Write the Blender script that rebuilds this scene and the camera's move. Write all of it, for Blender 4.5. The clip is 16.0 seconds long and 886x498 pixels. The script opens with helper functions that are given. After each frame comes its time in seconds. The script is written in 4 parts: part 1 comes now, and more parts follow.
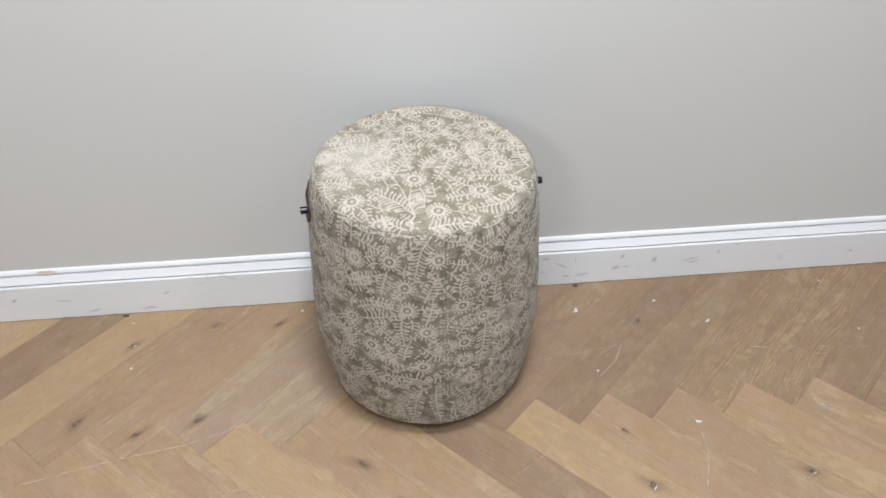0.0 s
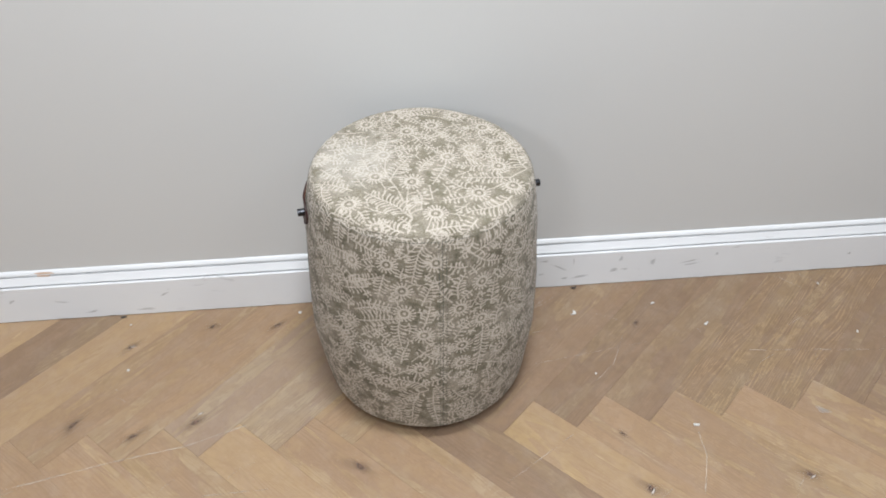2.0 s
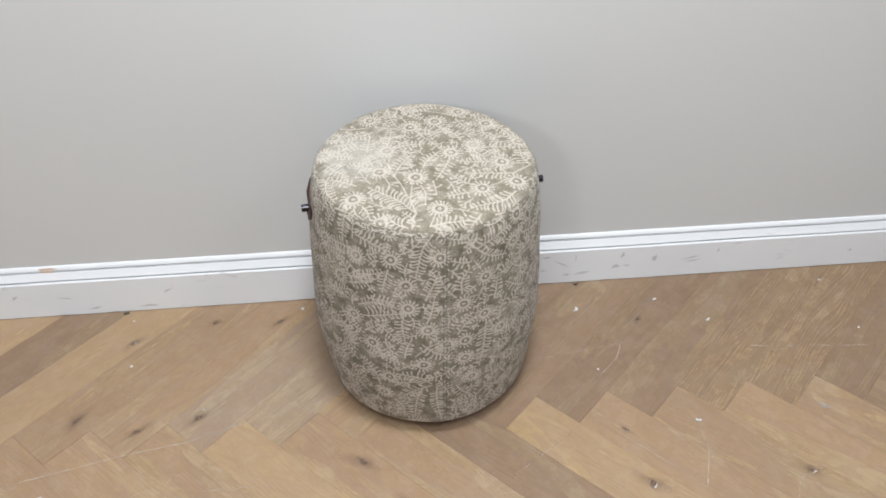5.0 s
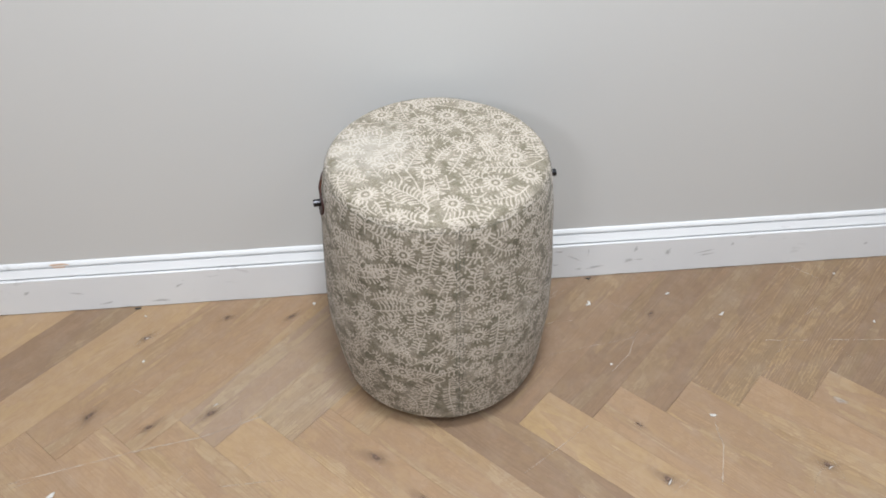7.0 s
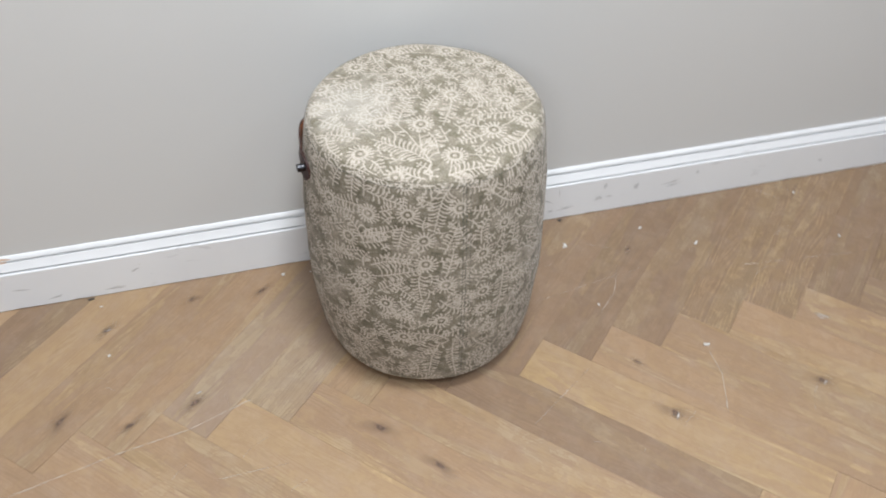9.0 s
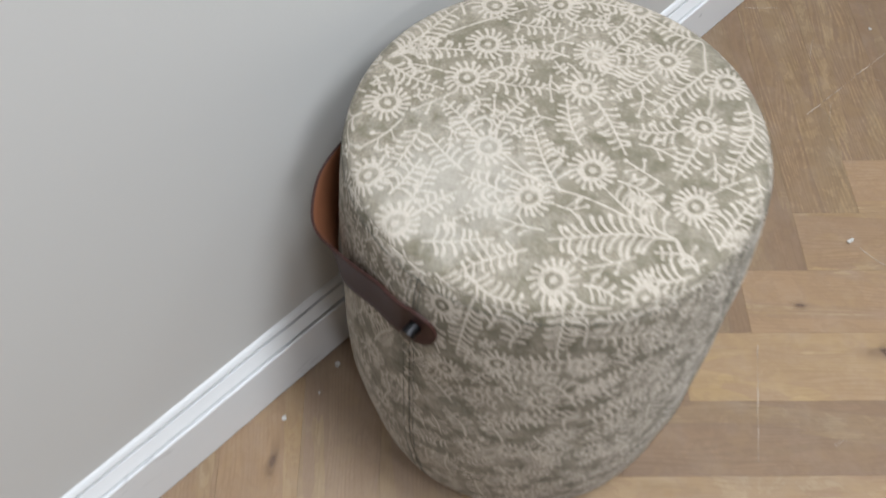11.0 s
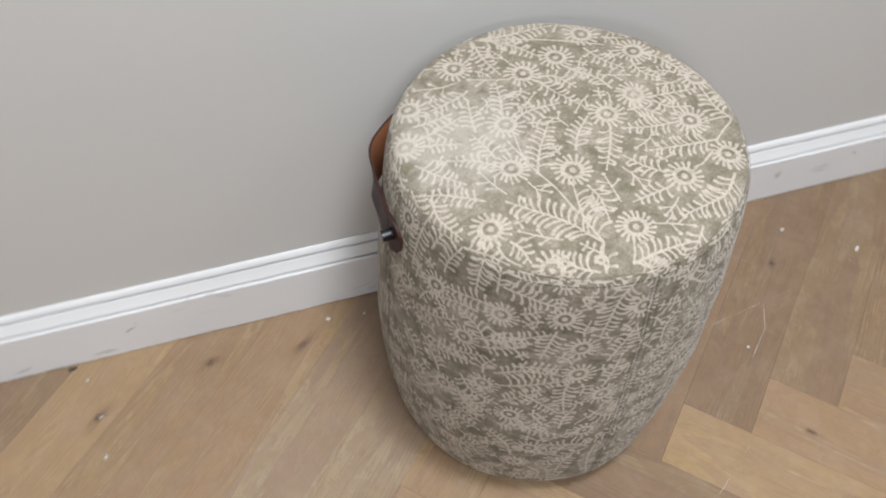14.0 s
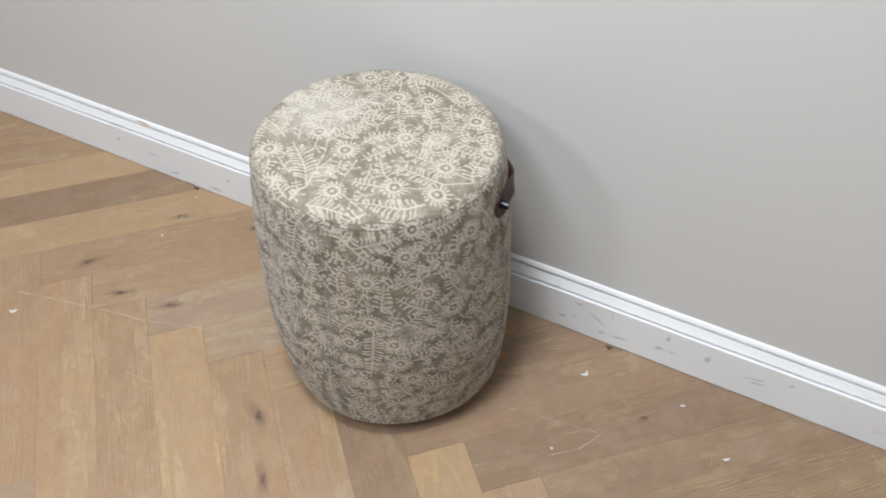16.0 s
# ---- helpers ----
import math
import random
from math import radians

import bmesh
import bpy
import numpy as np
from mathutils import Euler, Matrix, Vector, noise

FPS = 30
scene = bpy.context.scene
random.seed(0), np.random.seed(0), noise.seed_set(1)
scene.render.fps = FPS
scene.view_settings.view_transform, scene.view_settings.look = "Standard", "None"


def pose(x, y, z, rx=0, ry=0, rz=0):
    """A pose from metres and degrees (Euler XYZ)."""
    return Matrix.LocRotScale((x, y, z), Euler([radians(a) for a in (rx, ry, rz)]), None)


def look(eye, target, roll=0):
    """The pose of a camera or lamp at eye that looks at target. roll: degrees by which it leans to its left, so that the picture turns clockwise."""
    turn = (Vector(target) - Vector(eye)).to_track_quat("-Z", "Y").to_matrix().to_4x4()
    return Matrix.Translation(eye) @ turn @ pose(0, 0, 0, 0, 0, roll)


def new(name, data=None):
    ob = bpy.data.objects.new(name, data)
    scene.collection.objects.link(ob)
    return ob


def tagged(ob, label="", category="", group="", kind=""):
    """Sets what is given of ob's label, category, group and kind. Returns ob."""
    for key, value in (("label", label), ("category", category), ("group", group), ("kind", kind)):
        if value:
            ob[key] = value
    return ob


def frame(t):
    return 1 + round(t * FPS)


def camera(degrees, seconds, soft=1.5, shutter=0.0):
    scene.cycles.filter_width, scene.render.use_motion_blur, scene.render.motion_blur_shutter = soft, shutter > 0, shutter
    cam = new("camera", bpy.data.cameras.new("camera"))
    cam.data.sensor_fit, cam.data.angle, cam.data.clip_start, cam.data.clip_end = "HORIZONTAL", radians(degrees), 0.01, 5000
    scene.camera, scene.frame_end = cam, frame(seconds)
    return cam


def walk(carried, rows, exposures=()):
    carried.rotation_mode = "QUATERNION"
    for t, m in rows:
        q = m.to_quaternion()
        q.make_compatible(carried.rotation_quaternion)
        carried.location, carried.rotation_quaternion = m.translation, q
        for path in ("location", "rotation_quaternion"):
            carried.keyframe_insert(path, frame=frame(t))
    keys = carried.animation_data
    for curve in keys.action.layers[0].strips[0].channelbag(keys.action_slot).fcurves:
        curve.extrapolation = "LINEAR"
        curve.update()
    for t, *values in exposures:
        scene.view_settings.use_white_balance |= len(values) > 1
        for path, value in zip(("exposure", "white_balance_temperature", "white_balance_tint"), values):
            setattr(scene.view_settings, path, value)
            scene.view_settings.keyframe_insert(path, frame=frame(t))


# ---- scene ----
cam = camera(52.0, 16.0, soft=1.8, shutter=0.4)
EXPOSURES = [(0.0, 0.08, 6400, 10), (8.7, 0.08, 6400, 10), (10.8, -0.08, 6330, 9), (11.5, -0.18, 6450, 10), (12.0, -0.2, 6520, 10), (12.8, -0.2, 6520, 10), (14.0, -0.12, 6580, 11),
             (14.5, -0.06, 6520, 12), (15.0, -0.02, 6420, 10), (16.0, 0.06, 6440, 10)]
PATH = [
    (0, (-0.073, -1.061, 1.25), (0.088, 0.433, -0.069), 0.4),
    (0.5, (-0.073, -1.057, 1.248), (0.088, 0.438, -0.071), 0.4),
    (1, (-0.075, -1.06, 1.245), (0.086, 0.434, -0.075), 0.4),
    (1.5, (-0.071, -1.061, 1.253), (0.088, 0.431, -0.069), 0.4),
    (2, (-0.068, -1.056, 1.251), (0.092, 0.438, -0.069), 0.5),
    (2.5, (-0.066, -1.054, 1.25), (0.094, 0.441, -0.069), 0.5),
    (3, (-0.068, -1.056, 1.25), (0.095, 0.438, -0.071), 0.5),
    (3.5, (-0.067, -1.06, 1.251), (0.094, 0.433, -0.07), 0.5),
    (4, (-0.07, -1.068, 1.251), (0.095, 0.426, -0.069), 0.6),
    (6.5, (-0.081, -1.053, 1.245), (0.072, 0.434, -0.084), 0.3),
    (7, (-0.082, -1.053, 1.246), (0.062, 0.431, -0.087), -0.0),
    (7.5, (-0.089, -1.05, 1.25), (0.055, 0.435, -0.083), -0.1),
    (8, (-0.106, -1.043, 1.253), (0.04, 0.443, -0.077), 0.0),
    (8.5, (-0.156, -1.03, 1.239), (0.048, 0.439, -0.102), 0.5),
    (8.7, (-0.189, -1.015, 1.226), (0.083, 0.419, -0.141), 1.1),
    (10.8, (-0.413, -0.296, 1.025), (0.372, 0.5, -0.633), 0.5),
    (11, (-0.383, -0.21, 0.983), (0.414, 0.545, -0.689), 1.2),
    (11.5, (-0.328, -0.073, 0.883), (0.525, 0.485, -0.837), 6.0),
    (12, (-0.317, -0.029, 0.85), (0.557, 0.436, -0.887), 7.4),
    (12.5, (-0.316, -0.029, 0.863), (0.561, 0.431, -0.875), 7.3),
    (13, (-0.337, -0.084, 0.915), (0.462, 0.553, -0.804), 5.5),
    (13.5, (-0.34, -0.239, 0.982), (0.324, 0.651, -0.682), 4.6),
    (14, (-0.294, -0.479, 1.052), (0.117, 0.657, -0.542), 2.8),
    (14.5, (-0.13, -0.601, 1.075), (-0.104, 0.656, -0.481), 1.6),
    (15, (0.092, -0.715, 1.137), (-0.177, 0.595, -0.35), 1.1),
    (15.5, (0.333, -0.778, 1.173), (-0.156, 0.526, -0.262), -0.2),
    (16, (0.561, -0.748, 1.186), (-0.136, 0.491, -0.221), -1.3),
]
walk(cam, [(t, look(eye, target, roll)) for t, eye, target, roll in PATH], EXPOSURES)

# ---- light ----
def area_lamp(name, x, y, z, size, watts, colour):
    lamp = bpy.data.lights.new(name, "AREA")
    lamp.shape, lamp.size, lamp.energy, lamp.color = "DISK", size, watts, colour
    ob = new(name, lamp)
    ob.matrix_world = pose(x, y, z)
    return ob


# Unseen lamp overhead, placed from the bright pool on the wall.
area_lamp("unseen_lamp", 0.08, -0.48, 2.47, 0.45, 42.0, (0.90, 0.955, 1.0))
# Two added fill lamps without a known source, for right and front.
area_lamp("unseen_lamp", 1.30, -1.30, 2.47, 0.70, 10.0, (0.85, 0.92, 1.0))
area_lamp("unseen_lamp", -0.10, -1.45, 2.47, 0.80, 40.0, (0.88, 0.94, 1.0))
# Unseen lamp, placed from the direction of the pouf's shadow on the wall.
area_lamp("unseen_lamp", -1.40, -3.10, 2.47, 0.70, 50.0, (0.92, 0.95, 1.0))


# ---- materials ----
class Mat:
    """A small wrapper that builds a node material line by line."""

    def __init__(self, name, rough=0.6, metal=0.0, spec=0.5):
        self.m = bpy.data.materials.new(name)
        self.m.use_nodes = True
        self.t = self.m.node_tree
        self.b = self.t.nodes["Principled BSDF"]
        self.b.inputs["Roughness"].default_value = rough
        self.b.inputs["Metallic"].default_value = metal
        self.b.inputs["Specular IOR Level"].default_value = spec

    def node(self, kind, **values):
        n = self.t.nodes.new(kind)
        for key, v in values.items():
            n.inputs[key.replace("_", " ")].default_value = v
        return n

    def link(self, a, b):
        self.t.links.new(a, b)

    def coords(self, which="Object", scale=(1, 1, 1), shift=None):
        mp = self.node("ShaderNodeMapping")
        mp.inputs["Scale"].default_value = scale
        if which == "cloth":
            c = self.node("ShaderNodeAttribute")
            c.attribute_name = "cloth"
            self.link(c.outputs["Vector"], mp.inputs["Vector"])
        else:
            c = self.node("ShaderNodeTexCoord")
            self.link(c.outputs[which], mp.inputs["Vector"])
        if shift is not None:
            self.link(shift, mp.inputs["Location"])
        return mp.outputs["Vector"]

    def noise(self, vec, scale, detail=3.0, rough=0.55, distort=0.0):
        n = self.node("ShaderNodeTexNoise")
        n.inputs["Scale"].default_value = scale
        n.inputs["Detail"].default_value = detail
        n.inputs["Roughness"].default_value = rough
        n.inputs["Distortion"].default_value = distort
        self.link(vec, n.inputs["Vector"])
        return n.outputs["Fac"]

    def ramp(self, fac, *stops):
        n = self.node("ShaderNodeValToRGB")
        e = n.color_ramp.elements
        while len(e) < len(stops):
            e.new(0.5)
        for el, (p, c) in zip(e, stops):
            el.position = p
            el.color = (c, c, c, 1) if isinstance(c, (int, float)) else (*c, 1)
        self.link(fac, n.inputs["Fac"])
        return n.outputs["Color"]

    def mix(self, fac, a, b, mode="MIX"):
        n = self.node("ShaderNodeMix")
        n.data_type, n.blend_type = "RGBA", mode
        for sock, v in ((n.inputs[0], fac), (n.inputs[6], a), (n.inputs[7], b)):
            if isinstance(v, (int, float)):
                sock.default_value = v
            elif isinstance(v, tuple):
                sock.default_value = (*v, 1)
            else:
                self.link(v, sock)
        return n.outputs[2]

    def math(self, op, a, b=0.0):
        n = self.node("ShaderNodeMath")
        n.operation = op
        for sock, v in zip(n.inputs, (a, b)):
            if isinstance(v, (int, float)):
                sock.default_value = v
            else:
                self.link(v, sock)
        return n.outputs[0]

    def colour(self, v):
        if isinstance(v, tuple):
            self.b.inputs["Base Color"].default_value = (*v, 1)
        else:
            self.link(v, self.b.inputs["Base Color"])
        return self

    def rough(self, v):
        self.link(v, self.b.inputs["Roughness"])
        return self

    def bump(self, height, strength=0.3, distance=0.001):
        n = self.node("ShaderNodeBump", Strength=strength, Distance=distance)
        self.link(height, n.inputs["Height"])
        self.link(n.outputs["Normal"], self.b.inputs["Normal"])
        return self


def wall_material():
    m = Mat("wall_paint", rough=0.55, spec=0.35)
    c = m.coords()
    broad = m.noise(c, 1.3, 3)
    fine = m.noise(c, 260, 3)
    m.colour(m.mix(broad, (0.565, 0.558, 0.543), (0.595, 0.589, 0.576)))
    m.bump(m.mix(0.35, fine, m.noise(c, 24, 2)), 0.12, 0.0012)
    return m.m


def skirting_material():
    m = Mat("skirting_paint", rough=0.62, spec=0.22)
    c = m.coords(scale=(1, 1, 1))
    long_c = m.coords(scale=(0.55, 1, 1.5))
    base = m.mix(m.noise(c, 9, 4), (0.715, 0.718, 0.726), (0.770, 0.772, 0.778))
    # grey rubs and shoe marks, in patches
    patch = m.ramp(m.noise(c, 4.5, 2), (0.50, 0.0), (0.62, 1.0))
    marks = m.ramp(m.noise(long_c, 42, 4, 0.6, 0.6), (0.60, 0.0), (0.68, 1.0))
    base = m.mix(m.math("MULTIPLY", m.math("MULTIPLY", patch, marks), 0.45), base, (0.36, 0.35, 0.35))
    m.colour(base)
    m.bump(m.noise(m.coords(scale=(0.12, 1, 1)), 220, 3), 0.16, 0.0006)
    return m.m


def oak_material(name, light, dark, grey, figured=0.42):
    m = Mat(name, rough=0.5, spec=0.3)
    info = m.node("ShaderNodeObjectInfo")
    rnd = info.outputs["Random"]
    off = m.node("ShaderNodeCombineXYZ")
    m.link(m.math("MULTIPLY", rnd, 37.0), off.inputs[0])
    m.link(m.math("MULTIPLY", rnd, 91.0), off.inputs[1])
    flow = m.coords(scale=(1.0, 4.2, 1.0), shift=off.outputs[0])
    fibre = m.coords(scale=(1.0, 26.0, 1.0), shift=off.outputs[0])
    cloud = m.noise(m.coords(scale=(1, 2.2, 1), shift=off.outputs[0]), 5.5, 4, 0.6)
    figure = m.noise(flow, 5.0, 6, 0.62, 2.2)
    grain = m.noise(fibre, 30, 5, 0.7, 0.4)
    wave = m.node("ShaderNodeTexWave", Scale=7.0, Distortion=26.0, Detail=2.0)
    wave.inputs["Detail Scale"].default_value = 0.55
    wave.inputs["Detail Roughness"].default_value = 0.35
    wave.bands_direction = "Y"
    m.link(m.coords(scale=(1.1, 8.6, 1), shift=off.outputs[0]), wave.inputs["Vector"])
    rings = m.math("MULTIPLY", m.ramp(m.math("ADD", wave.outputs["Fac"], m.math("MULTIPLY", m.math("SUBTRACT", m.noise(fibre, 12, 4, 0.7), 0.5), 1.3)), (0.45, 0.0), (1.05, 1.0)), m.ramp(m.noise(m.coords(scale=(1, 2.5, 1), shift=off.outputs[0]), 4.0, 2), (0.40 - figured * 0.2, 0.0), (0.66 - figured * 0.2, 1.0)))
    streak = m.noise(m.coords(scale=(0.30, 2.6, 1.0), shift=off.outputs[0]), 6.0, 3, 0.5, 1.2)
    base = m.mix(m.ramp(figure, (0.36, 0.0), (0.66, 1.0)), light, dark)
    base = m.mix(m.math("MULTIPLY", m.ramp(cloud, (0.40, 0.0), (0.66, 1.0)), 0.70), base, grey)
    base = m.mix(m.math("MULTIPLY", m.ramp(streak, (0.50, 0.0), (0.60, 1.0)), 0.85), base, (min(light[0] * 1.20, 0.48), light[1] * 1.16, light[2] * 1.02))
    base = m.mix(m.math("MULTIPLY", m.ramp(streak, (0.47, 0.0), (0.37, 1.0)), 0.75), base, (dark[0] * 0.99, dark[1] * 0.98, dark[2] * 1.18))
    lines = tuple(min(v * 1.10, 0.44) for v in light) if figured > 0.5 else tuple(v * 0.80 for v in dark)
    base = m.mix(m.math("MULTIPLY", rings, figured), base, lines)
    mottle = m.noise(m.coords(scale=(1, 1.6, 1), shift=off.outputs[0]), 22, 6, 0.68, 0.5)
    base = m.mix(m.math("MULTIPLY", m.ramp(mottle, (0.50, 0.0), (0.64, 1.0)), 0.42), base, (light[0] * 1.10, light[1] * 1.12, light[2] * 1.04))
    base = m.mix(m.math("MULTIPLY", m.ramp(mottle, (0.48, 0.0), (0.36, 1.0)), 0.44), base, (dark[0] * 0.92, dark[1] * 0.90, dark[2] * 1.02))
    base = m.mix(m.math("MULTIPLY", m.ramp(grain, (0.48, 0.0), (0.72, 1.0)), 0.14), base, tuple(v * 0.55 for v in dark))
    tone = m.node("ShaderNodeHueSaturation")
    m.link(m.math("ADD", 0.94, m.math("MULTIPLY", rnd, 0.12)), tone.inputs["Value"])
    m.link(base, tone.inputs["Color"])
    # a thin film of building dust
    dust = m.ramp(m.noise(m.coords(), 16, 4, 0.7), (0.45, 0.0), (0.8, 1.0))
    m.colour(m.mix(m.math("MULTIPLY", dust, 0.10), tone.outputs["Color"], (0.62, 0.57, 0.51)))
    m.rough(m.ramp(m.noise(flow, 12, 3), (0.2, 0.40), (0.8, 0.62)))
    m.bump(grain, 0.22, 0.0006)
    return m.m


def fabric_material(name, dark, mid, pale_share, thread):
    """Linen with a block print; the mesh's own attribute says where the print lies. dark, mid: the dyed ground; thread: the undyed cream."""
    m = Mat(name, rough=0.92, spec=0.12)
    uv = m.coords("cloth")
    warp = m.noise(m.coords("cloth", (1.0, 0.05, 1.0)), 1050, 2, 0.6)
    weft = m.noise(m.coords("cloth", (0.05, 1.0, 1.0)), 1050, 2, 0.6)
    weave = m.math("ADD", m.math("MULTIPLY", warp, 0.5), m.math("MULTIPLY", weft, 0.5))
    cloud = m.noise(uv, 38, 6, 0.66)
    blotch = m.noise(uv, 90, 4, 0.65)
    rag = m.noise(uv, 420, 3, 0.6)
    ground = m.mix(m.ramp(cloud, (0.40, 0.0), (0.61, 1.0)), dark, mid)
    ground = m.mix(m.math("MULTIPLY", m.ramp(blotch, (0.48, 0.0), (0.70, 1.0)), 0.50), ground, (0.360, 0.325, 0.262))
    cream = m.mix(m.ramp(cloud, (0.3, 0.0), (0.7, 1.0)), tuple(v * 0.86 for v in thread), thread)
    # threads that took less of the dye
    specks = m.ramp(m.math("ADD", m.math("MULTIPLY", blotch, 0.5), m.math("MULTIPLY", weave, 0.5)), (0.50, 0.0), (0.62, 1.0))
    ground = m.mix(m.math("MULTIPLY", specks, 0.34), ground, cream)
    slub = m.math("ADD", m.math("MULTIPLY", m.noise(m.coords("cloth", (1.0, 0.12, 1.0)), 1500, 3, 0.75), 0.5), m.math("MULTIPLY", m.noise(m.coords("cloth", (0.12, 1.0, 1.0)), 1500, 3, 0.75), 0.5))
    pale = m.math("MULTIPLY", m.ramp(slub, (0.485, 0.0), (0.545, 1.0)), m.ramp(m.noise(uv, 55, 4, 0.65), (0.38, 0.15), (0.62, 1.0)))
    ground = m.mix(m.math("MULTIPLY", pale, pale_share), ground, cream)
    ground = m.mix(m.math("MULTIPLY", m.ramp(slub, (0.49, 0.0), (0.44, 1.0)), 0.60), ground, (0.105, 0.094, 0.062))
    gaps = m.ramp(m.math("ADD", m.math("MULTIPLY", blotch, 0.55), m.math("MULTIPLY", weave, 0.45)), (0.38, 1.0), (0.48, 0.0))
    rubbed = m.math("MULTIPLY", m.ramp(m.noise(uv, 17, 6, 0.74), (0.50, 0.0), (0.66, 1.0)), m.ramp(m.noise(uv, 260, 4, 0.7), (0.36, 0.2), (0.58, 1.0)))
    ground = m.mix(m.math("MULTIPLY", rubbed, 0.55), ground, cream)
    stained = m.math("MULTIPLY", m.ramp(m.noise(uv, 62, 6, 0.76), (0.50, 0.0), (0.62, 1.0)), m.ramp(m.noise(uv, 330, 4, 0.75), (0.40, 0.1), (0.56, 1.0)))
    ground = m.mix(m.math("MULTIPLY", stained, 0.50), ground, tuple(v * 0.80 for v in dark))
    cream = m.mix(m.math("MULTIPLY", gaps, 0.55), cream, ground)
    cream = m.mix(m.math("MULTIPLY", m.ramp(slub, (0.49, 0.0), (0.43, 1.0)), 0.34), cream, (0.24, 0.215, 0.165))
    at = m.node("ShaderNodeAttribute")
    at.attribute_name = "print"
    edge = m.math("ADD", at.outputs["Fac"], m.math("MULTIPLY", m.math("SUBTRACT", rag, 0.5), 0.75))
    base = m.mix(m.ramp(edge, (0.25, 0.0), (0.62, 1.0)), ground, cream)
    # a place on the seat where the print has been rubbed pale
    away = m.node("ShaderNodeVectorMath")
    away.operation = "DISTANCE"
    away.inputs[1].default_value = (-0.080, 0.063, 0)
    m.link(uv, away.inputs[0])
    worn = m.math("ADD", away.outputs["Value"], m.math("MULTIPLY", m.math("SUBTRACT", m.noise(uv, 30, 6, 0.75), 0.5), 0.22))
    worn = m.ramp(worn, (0.018, 1.0), (0.085, 0.0))
    base = m.mix(m.math("MULTIPLY", worn, 0.50), base, (0.53, 0.490, 0.436))
    base = m.mix(m.math("MULTIPLY", m.ramp(weave, (0.40, 1.0), (0.52, 0.0)), 0.18), base, (0.12, 0.108, 0.08))
    m.colour(base)
    m.b.inputs["Sheen Weight"].default_value = 0.12
    m.bump(weave, 0.45, 0.0005)
    return m.m


def leather_material(name, a, b, rough):
    m = Mat(name, rough=rough, spec=0.28)
    c = m.coords()
    m.colour(m.mix(m.noise(c, 35, 4), a, b))
    m.bump(m.noise(c, 900, 3), 0.25, 0.0004)
    return m.m


def plain(name, a, b, scale, rough, metal=0.0):
    m = Mat(name, rough=rough, metal=metal)
    m.colour(m.mix(m.noise(m.coords(), scale, 4), a, b))
    return m.m


def fading(name, a, b, scale, strength, rough=0.6, rings=0.0):
    """A mark that thins out towards its rim, by the mesh's own attribute."""
    m = Mat(name, rough=rough, spec=0.2)
    c = m.coords()
    m.colour(m.mix(m.noise(c, scale, 4), a, b))
    at = m.node("ShaderNodeAttribute")
    at.attribute_name = "fade"
    if rings:
        turns = m.math("SINE", m.math("ADD", m.math("MULTIPLY", at.outputs["Fac"], 17.0), m.math("MULTIPLY", m.noise(c, 90, 3), 9.0)))
        m.colour(m.mix(m.ramp(turns, (-0.2, 0.0), (0.8, rings)), a, tuple(v * 2.1 for v in b)))
    cover = m.math("ADD", at.outputs["Fac"], m.math("MULTIPLY", m.math("SUBTRACT", m.noise(c, scale * 1.5, 4), 0.5), 0.9))
    cover = m.math("MULTIPLY", m.ramp(m.math("MULTIPLY", cover, at.outputs["Fac"]), (0.08, 0.0), (0.55, 1.0)), strength)
    clear = m.node("ShaderNodeBsdfTransparent")
    both = m.node("ShaderNodeMixShader")
    m.link(cover, both.inputs[0])
    m.link(clear.outputs[0], both.inputs[1])
    m.link(m.b.outputs[0], both.inputs[2])
    m.link(both.outputs[0], m.t.nodes["Material Output"].inputs["Surface"])
    return m.m


WALL = wall_material()
SKIRTING = skirting_material()
# Kept dark so that the unseen walls send back little light.
UNSEEN_WALL = plain("unseen_wall_paint", (0.17, 0.165, 0.16), (0.21, 0.205, 0.20), 2.0, 0.7)
CEILING = plain("ceiling_paint", (0.60, 0.60, 0.59), (0.64, 0.64, 0.63), 3.0, 0.8)
OAK = {
    "tan": oak_material("oak_tan", (0.390, 0.266, 0.146), (0.288, 0.187, 0.100), (0.340, 0.257, 0.174)),
    "pale": oak_material("oak_pale", (0.434, 0.300, 0.158), (0.330, 0.218, 0.112), (0.369, 0.272, 0.169)),
    "brown": oak_material("oak_brown", (0.298, 0.201, 0.116), (0.222, 0.145, 0.082), (0.282, 0.211, 0.142), 0.45),
    "grey": oak_material("oak_grey", (0.362, 0.262, 0.162), (0.279, 0.195, 0.118), (0.347, 0.274, 0.197)),
    "ringed": oak_material("oak_ringed", (0.302, 0.204, 0.114), (0.204, 0.132, 0.072), (0.259, 0.189, 0.120), 0.75),
}
GAP = plain("joint_dirt", (0.075, 0.052, 0.035), (0.13, 0.092, 0.062), 60, 0.9)
# One cloth, tones matched apart: darker ground for sides, lighter for the seat top.
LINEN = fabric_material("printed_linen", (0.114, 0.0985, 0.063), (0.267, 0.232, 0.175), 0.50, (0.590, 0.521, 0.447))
PALER_LINEN = fabric_material("paler_printed_linen", (0.176, 0.153, 0.105), (0.360, 0.314, 0.245), 0.62, (0.580, 0.508, 0.434))
LEATHER = leather_material("dark_brown_leather", (0.030, 0.0105, 0.0085), (0.046, 0.017, 0.0135), 0.55)
SUEDE = leather_material("tan_leather_back", (0.138, 0.049, 0.021), (0.180, 0.067, 0.030), 0.8)
STEEL = plain("gunmetal", (0.040, 0.040, 0.043), (0.060, 0.060, 0.065), 300, 0.30, 1.0)
